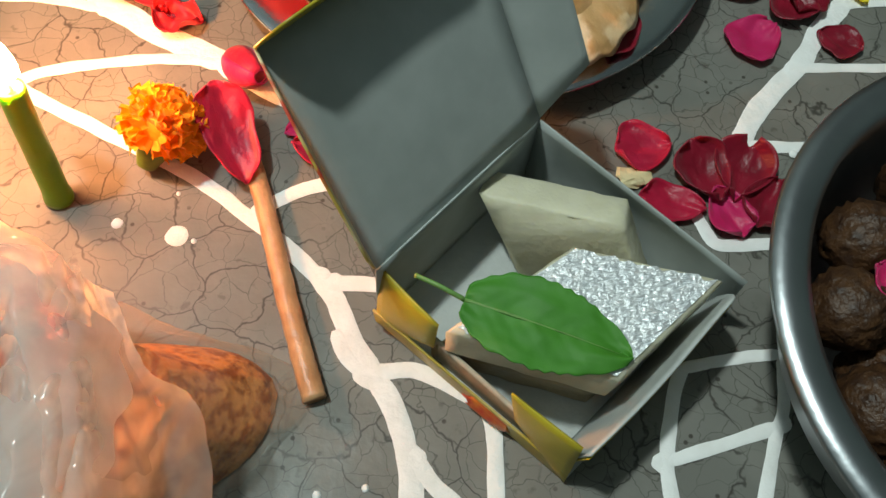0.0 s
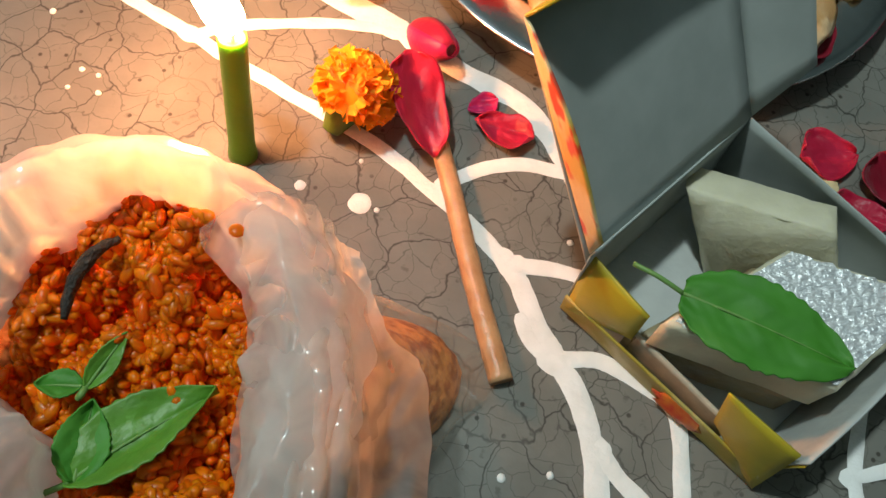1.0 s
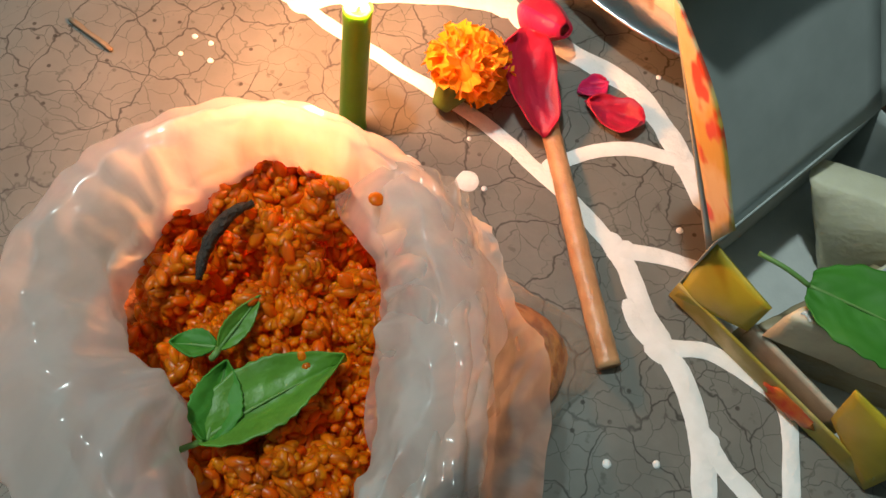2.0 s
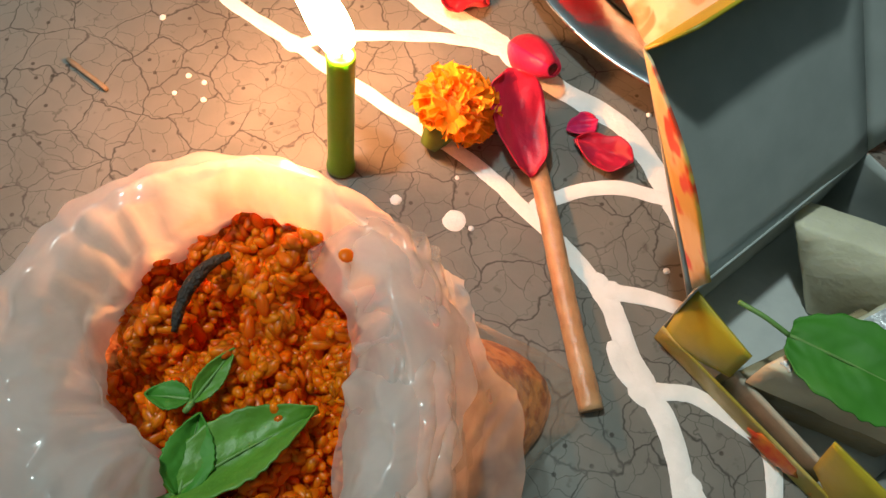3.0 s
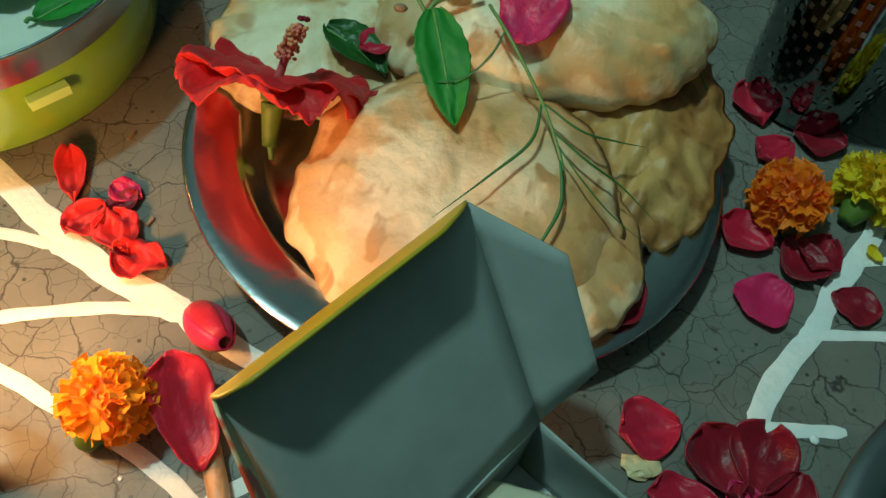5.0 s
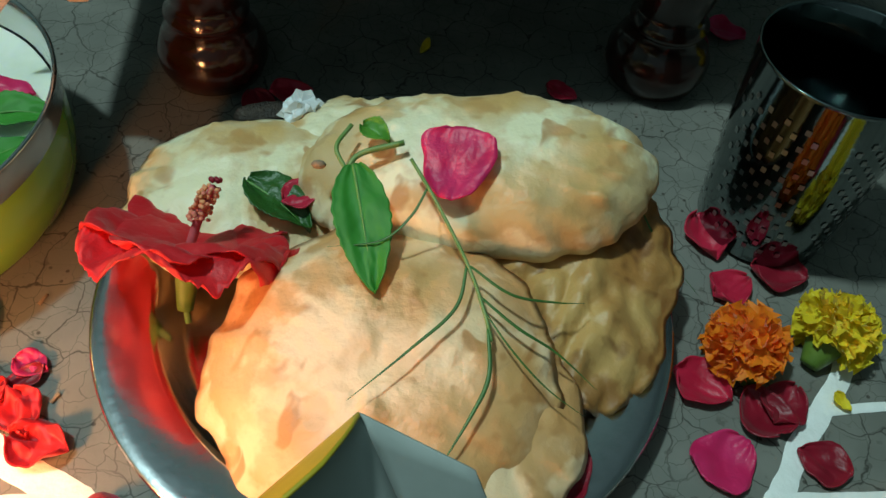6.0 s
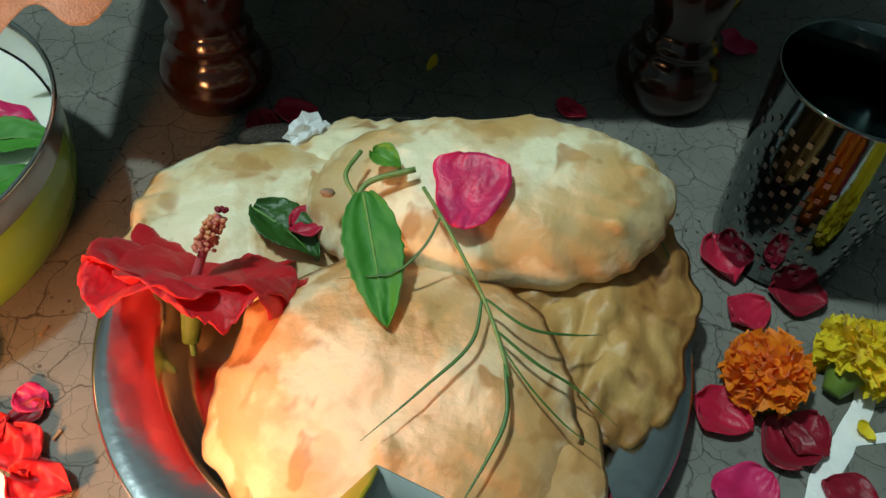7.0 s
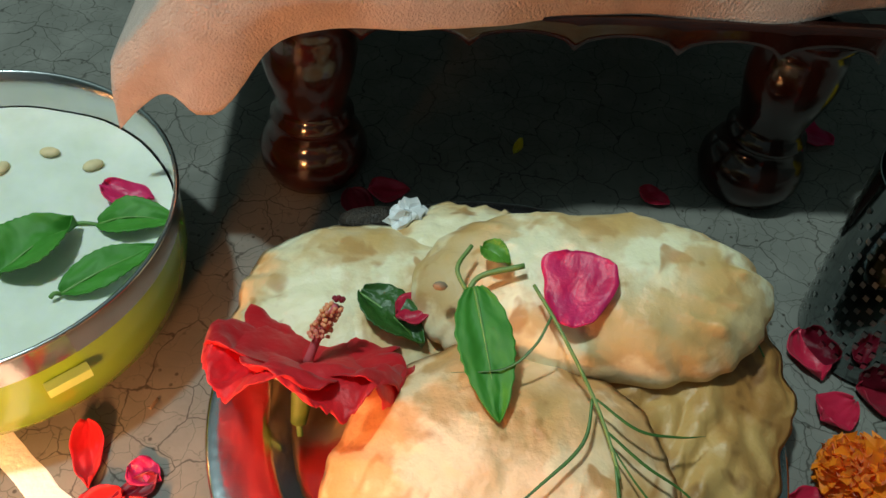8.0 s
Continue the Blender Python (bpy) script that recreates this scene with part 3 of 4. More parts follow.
def petal(x, y, size, yaw, mat, label="", width=0.9, z=0.0, pitch=0, roll=0, cup=0.2, curl=0.12, ruffle=0.0016, notch=0.0, blunt=0.62):
    """A loose petal that lies at its place, turned by yaw."""
    PETAL[0] += 1
    size = size * 1.1
    shape = petal_shape(size, size * width, cup, curl, ruffle, PETAL[0], notch, blunt)
    turn = pose(0, 0, 0, pitch, roll, yaw)
    low = min((turn @ Vector(p)).z for p in shape[0])
    shade = {ROSE: "crimson", ROSE_DARK: "dark maroon", ROSE_PINK: "bright pink", HIBISCUS: "bright scarlet"}[mat]
    ob = part("rose_petal", shape, mat, thick=0.0005, m=Matrix.Translation((x, y, z - low + 0.0004)) @ turn)
    return tagged(ob, label or f"loose {shade} curled petal fallen on the cement floor", "petal", "scattered petals")


def leaf_shape(length, width, fold, curl, seed, teeth=0.03, blunt=0.0, crinkle=1.0):
    def f(u, v):
        s = 2 * u - 1
        w = width * 0.5 * math.sin(math.pi * min(1, 0.02 + 0.98 * v) ** 0.8) ** (0.85 - 0.4 * blunt) if v < 0.999 else 0.0
        w *= 1 + teeth * (math.sin(v * 60 + 2 * math.sin(v * 11)) + noise.noise(Vector((s, v * 7, seed + 3)))) * abs(s) ** 4
        vein = 0.014 * width * abs(math.sin((v * 9 - abs(s) * 2.2) * math.pi)) * (1 - abs(s)) * 0.6
        z = fold * width * abs(s) + vein + curl * length * (v - 0.4) ** 2 + 0.05 * width * noise.noise(Vector((s * 1.5, v * 3, seed)))
        z += crinkle * width * (0.05 * noise.noise(Vector((s * 2, v * 4, seed + 7))) + 0.012 * noise.noise(Vector((s * 4, v * 9, seed + 9))))
        return s * w, v * length, z
    return sheet(f, 28, 56)


def leaf(name, label, m, length, width, mat, fold=0.18, curl=-0.3, stem=0.25, seed=0, stem_mat=None, bend=0.0, blunt=0.0, crinkle=1.0):
    """A leaf with blade, raised midrib and stalk, its foot at the origin."""
    ob = thing(name, m, label, "leaf")
    part("blade", leaf_shape(length, width, fold, curl, seed, 0.03, blunt, crinkle), mat, ob, thick=0.0005)

    def mid(v):
        return (0, v * length, curl * length * (v - 0.4) ** 2 + 0.05 * width * noise.noise(Vector((0, v * 3, seed))) + 0.0005)
    part("midrib", tube([mid(0), mid(0.3), mid(0.6), mid(0.93)], lambda t: 0.0006 * (1.1 - t), 6), VEIN, ob, "pale green midrib")
    if stem:
        a = Vector(mid(0))
        part("stalk", tube([a, a + Vector((bend * 0.4, -stem * length * 0.5, 0.002)), a + Vector((bend, -stem * length, 0.001))], 0.0009, 6), stem_mat or VEIN, ob)
    return ob


def oriented(origin, axis, spin=0.0):
    """A pose at origin whose z axis points along axis."""
    q = Vector(axis).to_track_quat("Z", "Y").to_matrix().to_4x4()
    return Matrix.Translation(origin) @ q @ pose(0, 0, 0, 0, 0, spin)


def floret_shape(r, seed):
    """One ruffled floret that grows along z."""
    rng = random.Random(seed)
    w, ph = r * rng.uniform(0.22, 0.32), rng.uniform(0, 6)

    def f(u, v):
        s = 2 * u - 1
        return s * w * (0.35 + 0.65 * v), w * 0.6 * v * v + 0.26 * w * math.sin(s * 5 + ph) * v + 0.3 * w * s * s * v, r * (0.5 + 0.5 * v)
    return sheet(f, 6, 3)


def marigold(label, m, r, squash, mat, seed, calyx=True):
    ob = thing("marigold", m, label, "flower", "marigold flowers")
    bloom = part("bloom", ball(r * 0.74, 16, 10, (1, 1, squash)), mat, ob)
    kinds = [mesh_of("floret", *floret_shape(r, seed * 10 + k), mat) for k in range(5)]
    rng = random.Random(seed)
    count = 170
    for i in range(count):
        z = 1 - 1.6 * (i + 0.5) / count
        a = i * 2.39996 + rng.uniform(-0.2, 0.2)
        h = math.sqrt(max(0.0, 1 - z * z))
        floret = new("floret", kinds[i % 5])
        floret.parent = bloom
        floret.matrix_basis = Matrix.Diagonal((1, 1, squash, 1)) @ oriented((0, 0, 0), (h * math.cos(a), h * math.sin(a), z), rng.uniform(0, 360)) @ Matrix.Scale(rng.uniform(0.86, 1.06), 4)
    if calyx:
        part("calyx", tube([(0, 0, -r * squash * 0.4), (0, 0, -r * squash * 0.9), (0, 0, -r * squash * 1.35)], lambda t: r * (0.5 - 0.28 * t), 12), CALYX, ob, "dull green calyx")
    return ob


# ---- flowers and leaves on the plate ----
hibiscus = thing("hibiscus_flower", oriented((-0.0525, 0.316, 0.0355), (0.1, 0.6, 0.79)), "red hibiscus flower with pink pistil on plate edge", "flower")
for i in range(5):
    ang = 72 * i + 36

    def hib(u, v, i=i):
        s = 2 * u - 1
        w = 0.0295 * math.sin(math.pi * (0.08 + 0.8 * v) ** 0.85) ** 0.6 + 0.002
        wave = 0.004 * math.sin(s * 5 + i * 2 + v * 4) * v + 0.007 * noise.noise(Vector((s * 2.5, v * 3.5, i * 4))) * v + 0.003 * noise.noise(Vector((s * 8, v * 8, i))) * v
        r = 0.003 + 0.0375 * v * (1 - 0.16 * s * s)
        return s * w, r, 0.013 * v ** 0.7 - 0.013 * v ** 2.5 + wave + 0.004 * s * s
    part("petal", sheet(hib, 28, 20), HIBISCUS, hibiscus, thick=0.0005, m=pose(0, 0, 0, 0, 0, ang))
part("calyx", tube([(0, 0, 0.0), (0, 0, -0.009), (0.0, -0.001, -0.023)], lambda t: 0.0062 * (1 - 0.5 * t), 12), CALYX, hibiscus, "ribbed green calyx")
part("stalk", tube([(0, -0.001, -0.018), (0.0, -0.002, -0.023), (-0.001, -0.003, -0.029)], 0.0013, 8), GRASS_STEM, hibiscus)
pistil = part("pistil", tube([(0, 0, 0.002), (-0.003, 0.001, 0.014), (-0.008, 0.003, 0.027)], lambda t: 0.0019 - 0.0005 * t, 8), PISTIL, hibiscus, "pink pistil")
rng = random.Random(5)
grains = []
for i in range(130):
    t = rng.uniform(0.42, 0.95)
    a = rng.uniform(0, math.tau)
    c = Vector((-0.008 * t ** 1.4, 0.003 * t ** 1.4, 0.002 + 0.025 * t))
    grains.append(moved(ball(rng.uniform(0.0006, 0.0011), 6, 4), Matrix.Translation(c + Vector((math.cos(a), math.sin(a), 0.2)) * rng.uniform(0.0022, 0.0042))))
part("pollen", joined(*grains), POLLEN, pistil, "orange pollen grains", kind="stuff")
part("stigma", joined(*[moved(ball(0.0011, 6, 4), Matrix.Translation((-0.0085 + 0.0016 * math.cos(a), 0.003 + 0.0016 * math.sin(a), 0.0295))) for a in (0, 1.25, 2.5, 3.75, 5.0)]), ROSE_DARK, pistil, "dark red stigma tips")

leaf("basil_leaf", "fresh green basil leaf lying on puffed puri", pose(0.0076, 0.3365, 0.066, -12, 4, 191), 0.051, 0.0205, LEAF, 0.06, -0.15, 0.0, 1, blunt=0.4)
sprig = thing("leaf_sprig", pose(0.002, 0.338, 0.0625), "small green basil sprig with stalk on puri", "sprig")
part("stalk", tube([(0.003, -0.003, 0.0005), (0.008, 0.004, 0.003), (0.024, 0.008, 0.006)], 0.0011, 8), GRASS_STEM, sprig, "pale green stalk")
part("side_stalk", tube([(0.003, -0.002, 0.0005), (-0.001, 0.006, 0.004), (0.004, 0.016, 0.006)], 0.0009, 8), GRASS_STEM, sprig)
part("young_leaf", moved(leaf_shape(0.013, 0.01, 0.3, -0.5, 3), pose(0.008, 0.016, 0.006, 0, 10, 235)), LEAF_LIGHT, sprig, thick=0.0004)
part("bud", moved(ball(0.0018, 8, 6, (1.6, 1, 1)), pose(-0.007, -0.001, 0.0015)), TWIG, sprig, "brown dry bud")
leaf("basil_leaf", "dark green basil leaf behind red hibiscus flower", pose(-0.036, 0.352, 0.038, -8, -8, 235), 0.034, 0.022, LEAF_DARK, 0.18, -0.3, 0.0, 2)
petal(0.0455, 0.3375, 0.0285, -14, ROSE_PINK, "bright pink rose petal resting on puffed puri", 0.92, 0.0632, 14, -5, 0.05, 0.05, blunt=1.35)
petal(-0.012, 0.346, 0.018, 120, ROSE, "crimson petal tucked between leaf and puri", 0.8, 0.036, -15)
petal(0.088, 0.2385, 0.023, 150, ROSE_DARK, "dark maroon petal lying on the plate rim", 0.5, 0.0182, 0, 0, 0.12, 0.04)

grass = thing("durva_grass", pose(0, 0, 0), "thin green durva grass sprig lying across puris", "grass")


def blade(points, w, parent=grass, mat=GRASS):
    part("blade", tube(points, lambda t: 0.62 * w * (0.45 + 0.55 * math.sin(math.pi * min(1, 0.15 + 0.85 * t))) * (1 - t ** 4) + 0.0001, 6, 8, flat=0.4), mat, parent)


part("stem", tube([(0.0287, 0.335, 0.071), (0.037, 0.319, 0.069), (0.049, 0.296, 0.0615), (0.055, 0.279, 0.0565), (0.057, 0.27, 0.054)], 0.0007, 8), GRASS_STEM, grass)
blade([(0.035, 0.323, 0.07), (0.029, 0.312, 0.066), (0.019, 0.305, 0.061), (0.0006, 0.304, 0.0575)], 0.0007)
blade([(0.049, 0.296, 0.0615), (0.045, 0.28, 0.058), (0.03, 0.265, 0.055), (0.011, 0.249, 0.05)], 0.0009)
blade([(0.05, 0.295, 0.0615), (0.064, 0.286, 0.0585), (0.08, 0.288, 0.052), (0.093, 0.2936, 0.044)], 0.0009)
blade([(0.053, 0.285, 0.0585), (0.066, 0.275, 0.055), (0.08, 0.27, 0.048), (0.095, 0.2615, 0.0385)], 0.0009)
blade([(0.054, 0.281, 0.0575), (0.063, 0.268, 0.054), (0.075, 0.257, 0.048), (0.088, 0.25, 0.042)], 0.0005)
blade([(0.056, 0.274, 0.0555), (0.056, 0.258, 0.052), (0.05, 0.245, 0.049), (0.039, 0.228, 0.042)], 0.0011)
blade([(0.124, 0.342, 0.0385), (0.129, 0.335, 0.033), (0.139, 0.33, 0.022), (0.156, 0.3275, 0.003)], 0.0006)

paper = part("crumpled_paper", ball(0.0085, 16, 10, (1.05, 0.75, 0.75), 0.75, 4, 260), PAPER, m=pose(-0.02, 0.403, 0.03, 10, 0, 30), smooth=False)
tagged(paper, "crumpled scrap of white paper beside the puris", "paper")
pod = part("black_date", ball(0.012, 14, 8, (1.4, 0.6, 0.5), 0.2, 2), RAISIN, m=pose(-0.034, 0.406, 0.022, 0, 0, 8))
tagged(pod, "black shrivelled date behind the puris on plate", "date")


# ---- sweet box with fudge ----
L, F, R, B = (-0.008, 0.12), (0.0575, 0.0642), (0.1145, 0.121), (0.047, 0.181)
box = thing("sweet_box", pose(0, 0, 0), "open yellow cardboard sweet box with grey inside", "box")


def at(p, z):
    return (p[0], p[1], z)


def between(p, q, t):
    return (p[0] * (1 - t) + q[0] * t, p[1] * (1 - t) + q[1] * t)


part("bottom", slab([L, F, R, B], 0.0006, 0.0014), BOARD_PALE, box, "pale grey inner bottom", smooth=False)
part("back_wall", panel(at(L, 0.001), at(B, 0.001), at(B, 0.041), at(L, 0.043)), BOARD, box, thick=0.0007)
part("side_wall", panel(at(B, 0.001), at(R, 0.001), (0.1155, 0.1235, 0.034), at(B, 0.041), bow=(0.002, 0.002, 0)), BOARD, box, thick=0.0007)


def lip(u, v):
    """The front wall, leaning out a little, with one rounded upper corner."""
    x, y = between(F, R, u)
    z = 0.001 + v * (0.0385 + 0.002 * u) * (1 - 0.55 * max(0.0, (u - 0.86) / 0.14) ** 2.4)
    return x + 0.13 * (z - 0.04) + 0.0012 * math.sin(u * 5) * v, y - 0.14 * (z - 0.04), z


part("front_wall", sheet(lip, 30, 8), BOARD_PALE, box, "pale grey rounded front wall", thick=0.0007)


def face(u, v):
    x, y, z = lip(u, v * 0.9)
    return x + 0.0008, y - 0.0009, z


part("front_face", sheet(face, 30, 8), YELLOW, box, "yellow printed front face", thick=0.0005)
O = Vector((-0.64, -0.77, 0)) * 0.0012
la, fa = Vector(at(L, 0)), Vector(at(F, 0))
part("outer_strip", panel(la + O + Vector((0, 0, 0.001)), fa + O + Vector((0, 0, 0.001)), fa + O * 1.6 + Vector((-0.002, 0.002, 0.013)), la + O * 2 + Vector((0, 0, 0.014))), PRINT_OLIVE, box, "olive printed side strip", thick=0.0009)
part("inner_strip", panel(la - O * 2 + Vector((0.018, -0.015, 0.001)), fa - O * 2 + Vector((-0.014, 0.012, 0.001)), fa - O * 1.5 + Vector((-0.015, 0.012, 0.02)), la - O * 1.5 + Vector((0.018, -0.015, 0.021))), BOARD_CUT, box, "speckled white tuck strip", thick=0.0014)
part("printed_flower", moved(ball(0.0075, 16, 6, (1.3, 0.6, 0.05), 0.7, 7, 330), Matrix.Translation(la.lerp(fa, 0.6) + O * 2.3 + Vector((0, 0, 0.008))) @ pose(0, 0, 0, 78, 0, -40)), PRINT_RED, box, "printed red flower")
part("corner_tab", panel((-0.0085, 0.1165, 0.007), (0.0115, 0.103, 0.02), (0.0122, 0.1047, 0.0365), (-0.0065, 0.1235, 0.038), bow=(-0.001, -0.0015, 0)), YELLOW, box, "yellow folded corner tab", thick=0.0008)
part("front_tab", panel(fa + O * 1.5 + Vector((0, 0, 0.002)), (0.0385, 0.0795, 0.018), (0.0345, 0.0822, 0.0405), (0.0555, 0.0664, 0.0385), bow=(-0.001, -0.0015, 0)), YELLOW, box, "yellow folded corner tab", thick=0.0008)

TL, TR = Vector((-0.0405, 0.1587, 0.1022)), Vector((0.0169, 0.2192, 0.1008))
lid = part("lid", panel(at(L, 0.037), at(B, 0.0415), TR, TL, 10, 10, (0.001, -0.0015, 0.001)), BOARD, box, "grey cardboard lid standing open", thick=0.0009)


def flap(u, v):
    """The lid's front flap, with rounded corners."""
    reach = 0.0172 * min(1.0, 0.03 + 2.1 * math.sin(min(u, 1 - u) * math.pi)) ** 0.6
    return TL.lerp(TR, u) + Vector((0.1, -0.63, 0.78)).normalized() * (reach * v)


flap_ob = part("lid_flap", sheet(flap, 28, 6), YELLOW, lid, "yellow folded front flap", thick=0.0009)
part("lid_wing", panel(at(B, 0.0415), (0.0612, 0.19, 0.0615), (0.0455, 0.2075, 0.0955), TR, 8, 8, (0.0005, -0.0005, 0)), BOARD, lid, "grey side wing of the lid", thick=0.0008)


def side_wing(u, v):
    crease = Vector((-0.0083, 0.1205, 0.0437)).lerp(TL, v)
    reach = 0.025 * (1 - v) ** 0.55 * (0.85 + 0.45 * math.sin(v * math.pi) ** 1.5)
    return crease + Vector((-0.06, -0.3, 0.95)).normalized() * (reach * u)


part("lid_wing", sheet(side_wing, 6, 14), PRINT, lid, "printed floral side wing of the lid", thick=0.0008)


def fudge(corners, z, h, mat, label, m=None, foil=False):
    ob = thing("milk_fudge", m or pose(0, 0, z), label, "fudge", "fudge pieces in the box")
    n = len(corners)
    c = Vector((sum(p[0] for p in corners) / n, sum(p[1] for p in corners) / n, 0))

    def ring(inset, zz):
        out = []
        for i in range(n):
            a, b = Vector((*corners[i], 0)), Vector((*corners[(i + 1) % n], 0))
            for k in range(12):
                p = a.lerp(b, k / 12)
                p = p + (c - p).normalized() * inset
                p += Vector((noise.noise(p * 400 + Vector((0, 0, zz * 300))), noise.noise(p * 400 + Vector((9, 0, zz * 300))), 0)) * 0.0006
                out.append((p.x, p.y, zz + 0.0005 * noise.noise(p * 300)))
        return out
    w = n * 12
    verts = ring(0.0012, 0.0) + ring(0.0, 0.0015) + ring(0.0003, h * 0.5) + ring(0, h - 0.0016) + ring(0.0014, h) + [(c.x, c.y, h)]
    faces = [(j * w + i, j * w + (i + 1) % w, (j + 1) * w + (i + 1) % w, (j + 1) * w + i) for j in range(4) for i in range(w)]
    faces += [(4 * w + i, 4 * w + (i + 1) % w, 5 * w) for i in range(w)] + [tuple(reversed(range(w)))]
    part("body", (verts, faces), mat, ob)
    if foil:
        q = [c.lerp(Vector((*p, 0)), 0.93) for p in corners]

        def f(u, v):
            p = q[0].lerp(q[1], u).lerp(q[3].lerp(q[2], u), v)
            e = min(u, 1 - u, v, 1 - v)
            k = 0.0012 * noise.noise(p * 300) if e < 0.04 else 0
            return p.x + k, p.y + k, h + 0.0007 + 0.0005 * noise.noise(p * 900) + 0.0004 * noise.noise(p * 350)
        part("silver_leaf", sheet(f, 40, 40), FOIL, ob, "crinkled edible silver leaf", smooth=False)
    return ob


RH = [(0.1045, 0.1205), (0.056, 0.1315), (0.0145, 0.101), (0.0675, 0.0865)]
fudge(RH, 0.0016, 0.019, BARFI_OLD, "caramel-brown lower slab of milk fudge in box", pose(-0.002, 0.003, 0.0016))
fudge(RH, 0.0215, 0.0205, BARFI, "pale milk fudge diamond topped with silver leaf", foil=True)
e1 = Vector((0.045, -0.0125, 0.005)).normalized()
down = Vector((0.12, -0.36, -0.91))
down = (down - e1 * down.dot(e1)).normalized()
back = e1.cross(down)
lean = Matrix.Translation((0.0255, 0.1535, 0.0345)) @ Matrix((e1, down, back)).transposed().to_4x4()
fudge([(0, 0), (0.05, 0), (0.066, 0.036), (0.018, 0.036)], 0, 0.0155, BARFI, "pale milk fudge slab leaning on box wall", lean)
leaf("basil_leaf", "large fresh green basil leaf on silver-topped fudge", pose(0.0199, 0.1105, 0.045, 0, 2, -109), 0.0545, 0.029, LEAF, 0.05, -0.1, 0.31, 5, bend=-0.002, blunt=0.75, crinkle=0.9)


# ---- plastic bag of saffron rice ----
MX, MY = -0.1325, 0.06


def base_radius(a):
    """The foot of the bag: wide towards its gathered corner."""
    d = (a - 0.35 + math.pi) % math.tau - math.pi
    return 0.062 + 0.04 * math.exp(-(d / 0.36) ** 2)


def bag_wall(u, v):
    a = u * math.tau
    c, s = math.cos(a), math.sin(a)
    ri = 1 / math.sqrt((c / 0.0325) ** 2 + (s / 0.0475) ** 2)
    ri += 0.012 * math.exp(-((a - 5.45) / 0.5) ** 2) + 0.005 * math.exp(-((a - 2.75) / 0.35) ** 2) - 0.02 * math.exp(-((a - 4.15) / 0.6) ** 2)
    ro = 0.0615 + 0.002 * math.sin(a)
    ri *= 1 + 0.05 * noise.noise(Vector((c * 2, s * 2, 1))) + 0.04 * noise.noise(Vector((c * 5, s * 5, 1)))
    right = max(0.0, math.cos(a - 0.1))
    rb = base_radius(a) * (1 + 0.05 * noise.noise(Vector((c * 3, s * 3, 5))))
    keys = [(ri * 1.12, 0.048), (ri * 1.06, 0.064), (ri, 0.0755), (ri * 0.72 + ro * 0.28, 0.086), ((ri + ro) / 2, 0.0885), (ro * 0.95, 0.083), (ro, 0.072),
            (ro * 0.75 + rb * 0.25, 0.05), (ro * 0.35 + rb * 0.65, 0.026), (rb, 0.006), (rb * 1.01, 0.001)]
    t = v * (len(keys) - 1)
    i = min(int(t), len(keys) - 2)
    k = t - i
    r, z = (keys[i][0] * (1 - k) + keys[i + 1][0] * k, keys[i][1] * (1 - k) + keys[i + 1][1] * k)
    tri = abs(((a * 2.6 + 0.35 * noise.noise(Vector((c * 2, s * 2, v * 2)))) % 1.0) - 0.5) * 2
    pleat = (0.0002 + 0.016 * max(0.0, v - 0.5) * (0.2 + right)) * (tri - 0.5)
    ridge = abs(noise.noise(Vector((c * 2.2, s * 2.2, v * 2.2 + 4))))
    fine = abs(noise.noise(Vector((c * 7 + v * 2, s * 7, v * 7))))
    shard = abs(noise.noise(Vector((c * 4 - v * 3, s * 4 + v * 2, v * 4 + 11))))
    crease = 0.005 * (ridge - 0.25) + 0.004 * (shard - 0.25) + 0.0024 * (fine - 0.25)
    r += pleat + crease
    z += (0.003 * noise.noise(Vector((c * 1.6, s * 1.6, 9))) + 0.003 * (0.3 - ridge) + 0.0035 * (0.25 - shard)) * math.sin(v * math.pi)
    return MX + r * c, MY + r * s, max(0.0006, z)


bag = thing("plastic_bag", pose(0, 0, 0), "crumpled translucent plastic bag rolled open around rice", "bag")
part("rolled_cuff", sheet(lambda u, v: bag_wall(u, v * 0.62), 220, 44, True), FILM, bag, "milky rolled-over cuff")
part("pleated_side", sheet(lambda u, v: bag_wall(u, 0.62 + 0.38 * v), 220, 30, True), FILM_CLEAR, bag, "pleated clear side")



FOLD_LINES = [
    [(-0.1125, 0.098, 0.078), (-0.1045, 0.066, 0.071), (-0.0985, 0.036, 0.074), (-0.096, -0.01, 0.078)],
    [(-0.101, 0.106, 0.087), (-0.092, 0.072, 0.0875), (-0.086, 0.04, 0.087), (-0.083, -0.01, 0.087)],
    [(-0.088, 0.105, 0.083), (-0.0764, 0.074, 0.086), (-0.0722, 0.043, 0.0795), (-0.071, -0.01, 0.075)],
    [(-0.082, 0.101, 0.075), (-0.0735, 0.075, 0.065), (-0.067, 0.048, 0.05), (-0.064, -0.01, 0.044)],
    [(-0.0763, 0.0986, 0.0735), (-0.0665, 0.08, 0.0665), (-0.053, 0.067, 0.047), (-0.048, -0.01, 0.014)],
]
FOLD_LINES = [smooth_path(line, 12) for line in FOLD_LINES]


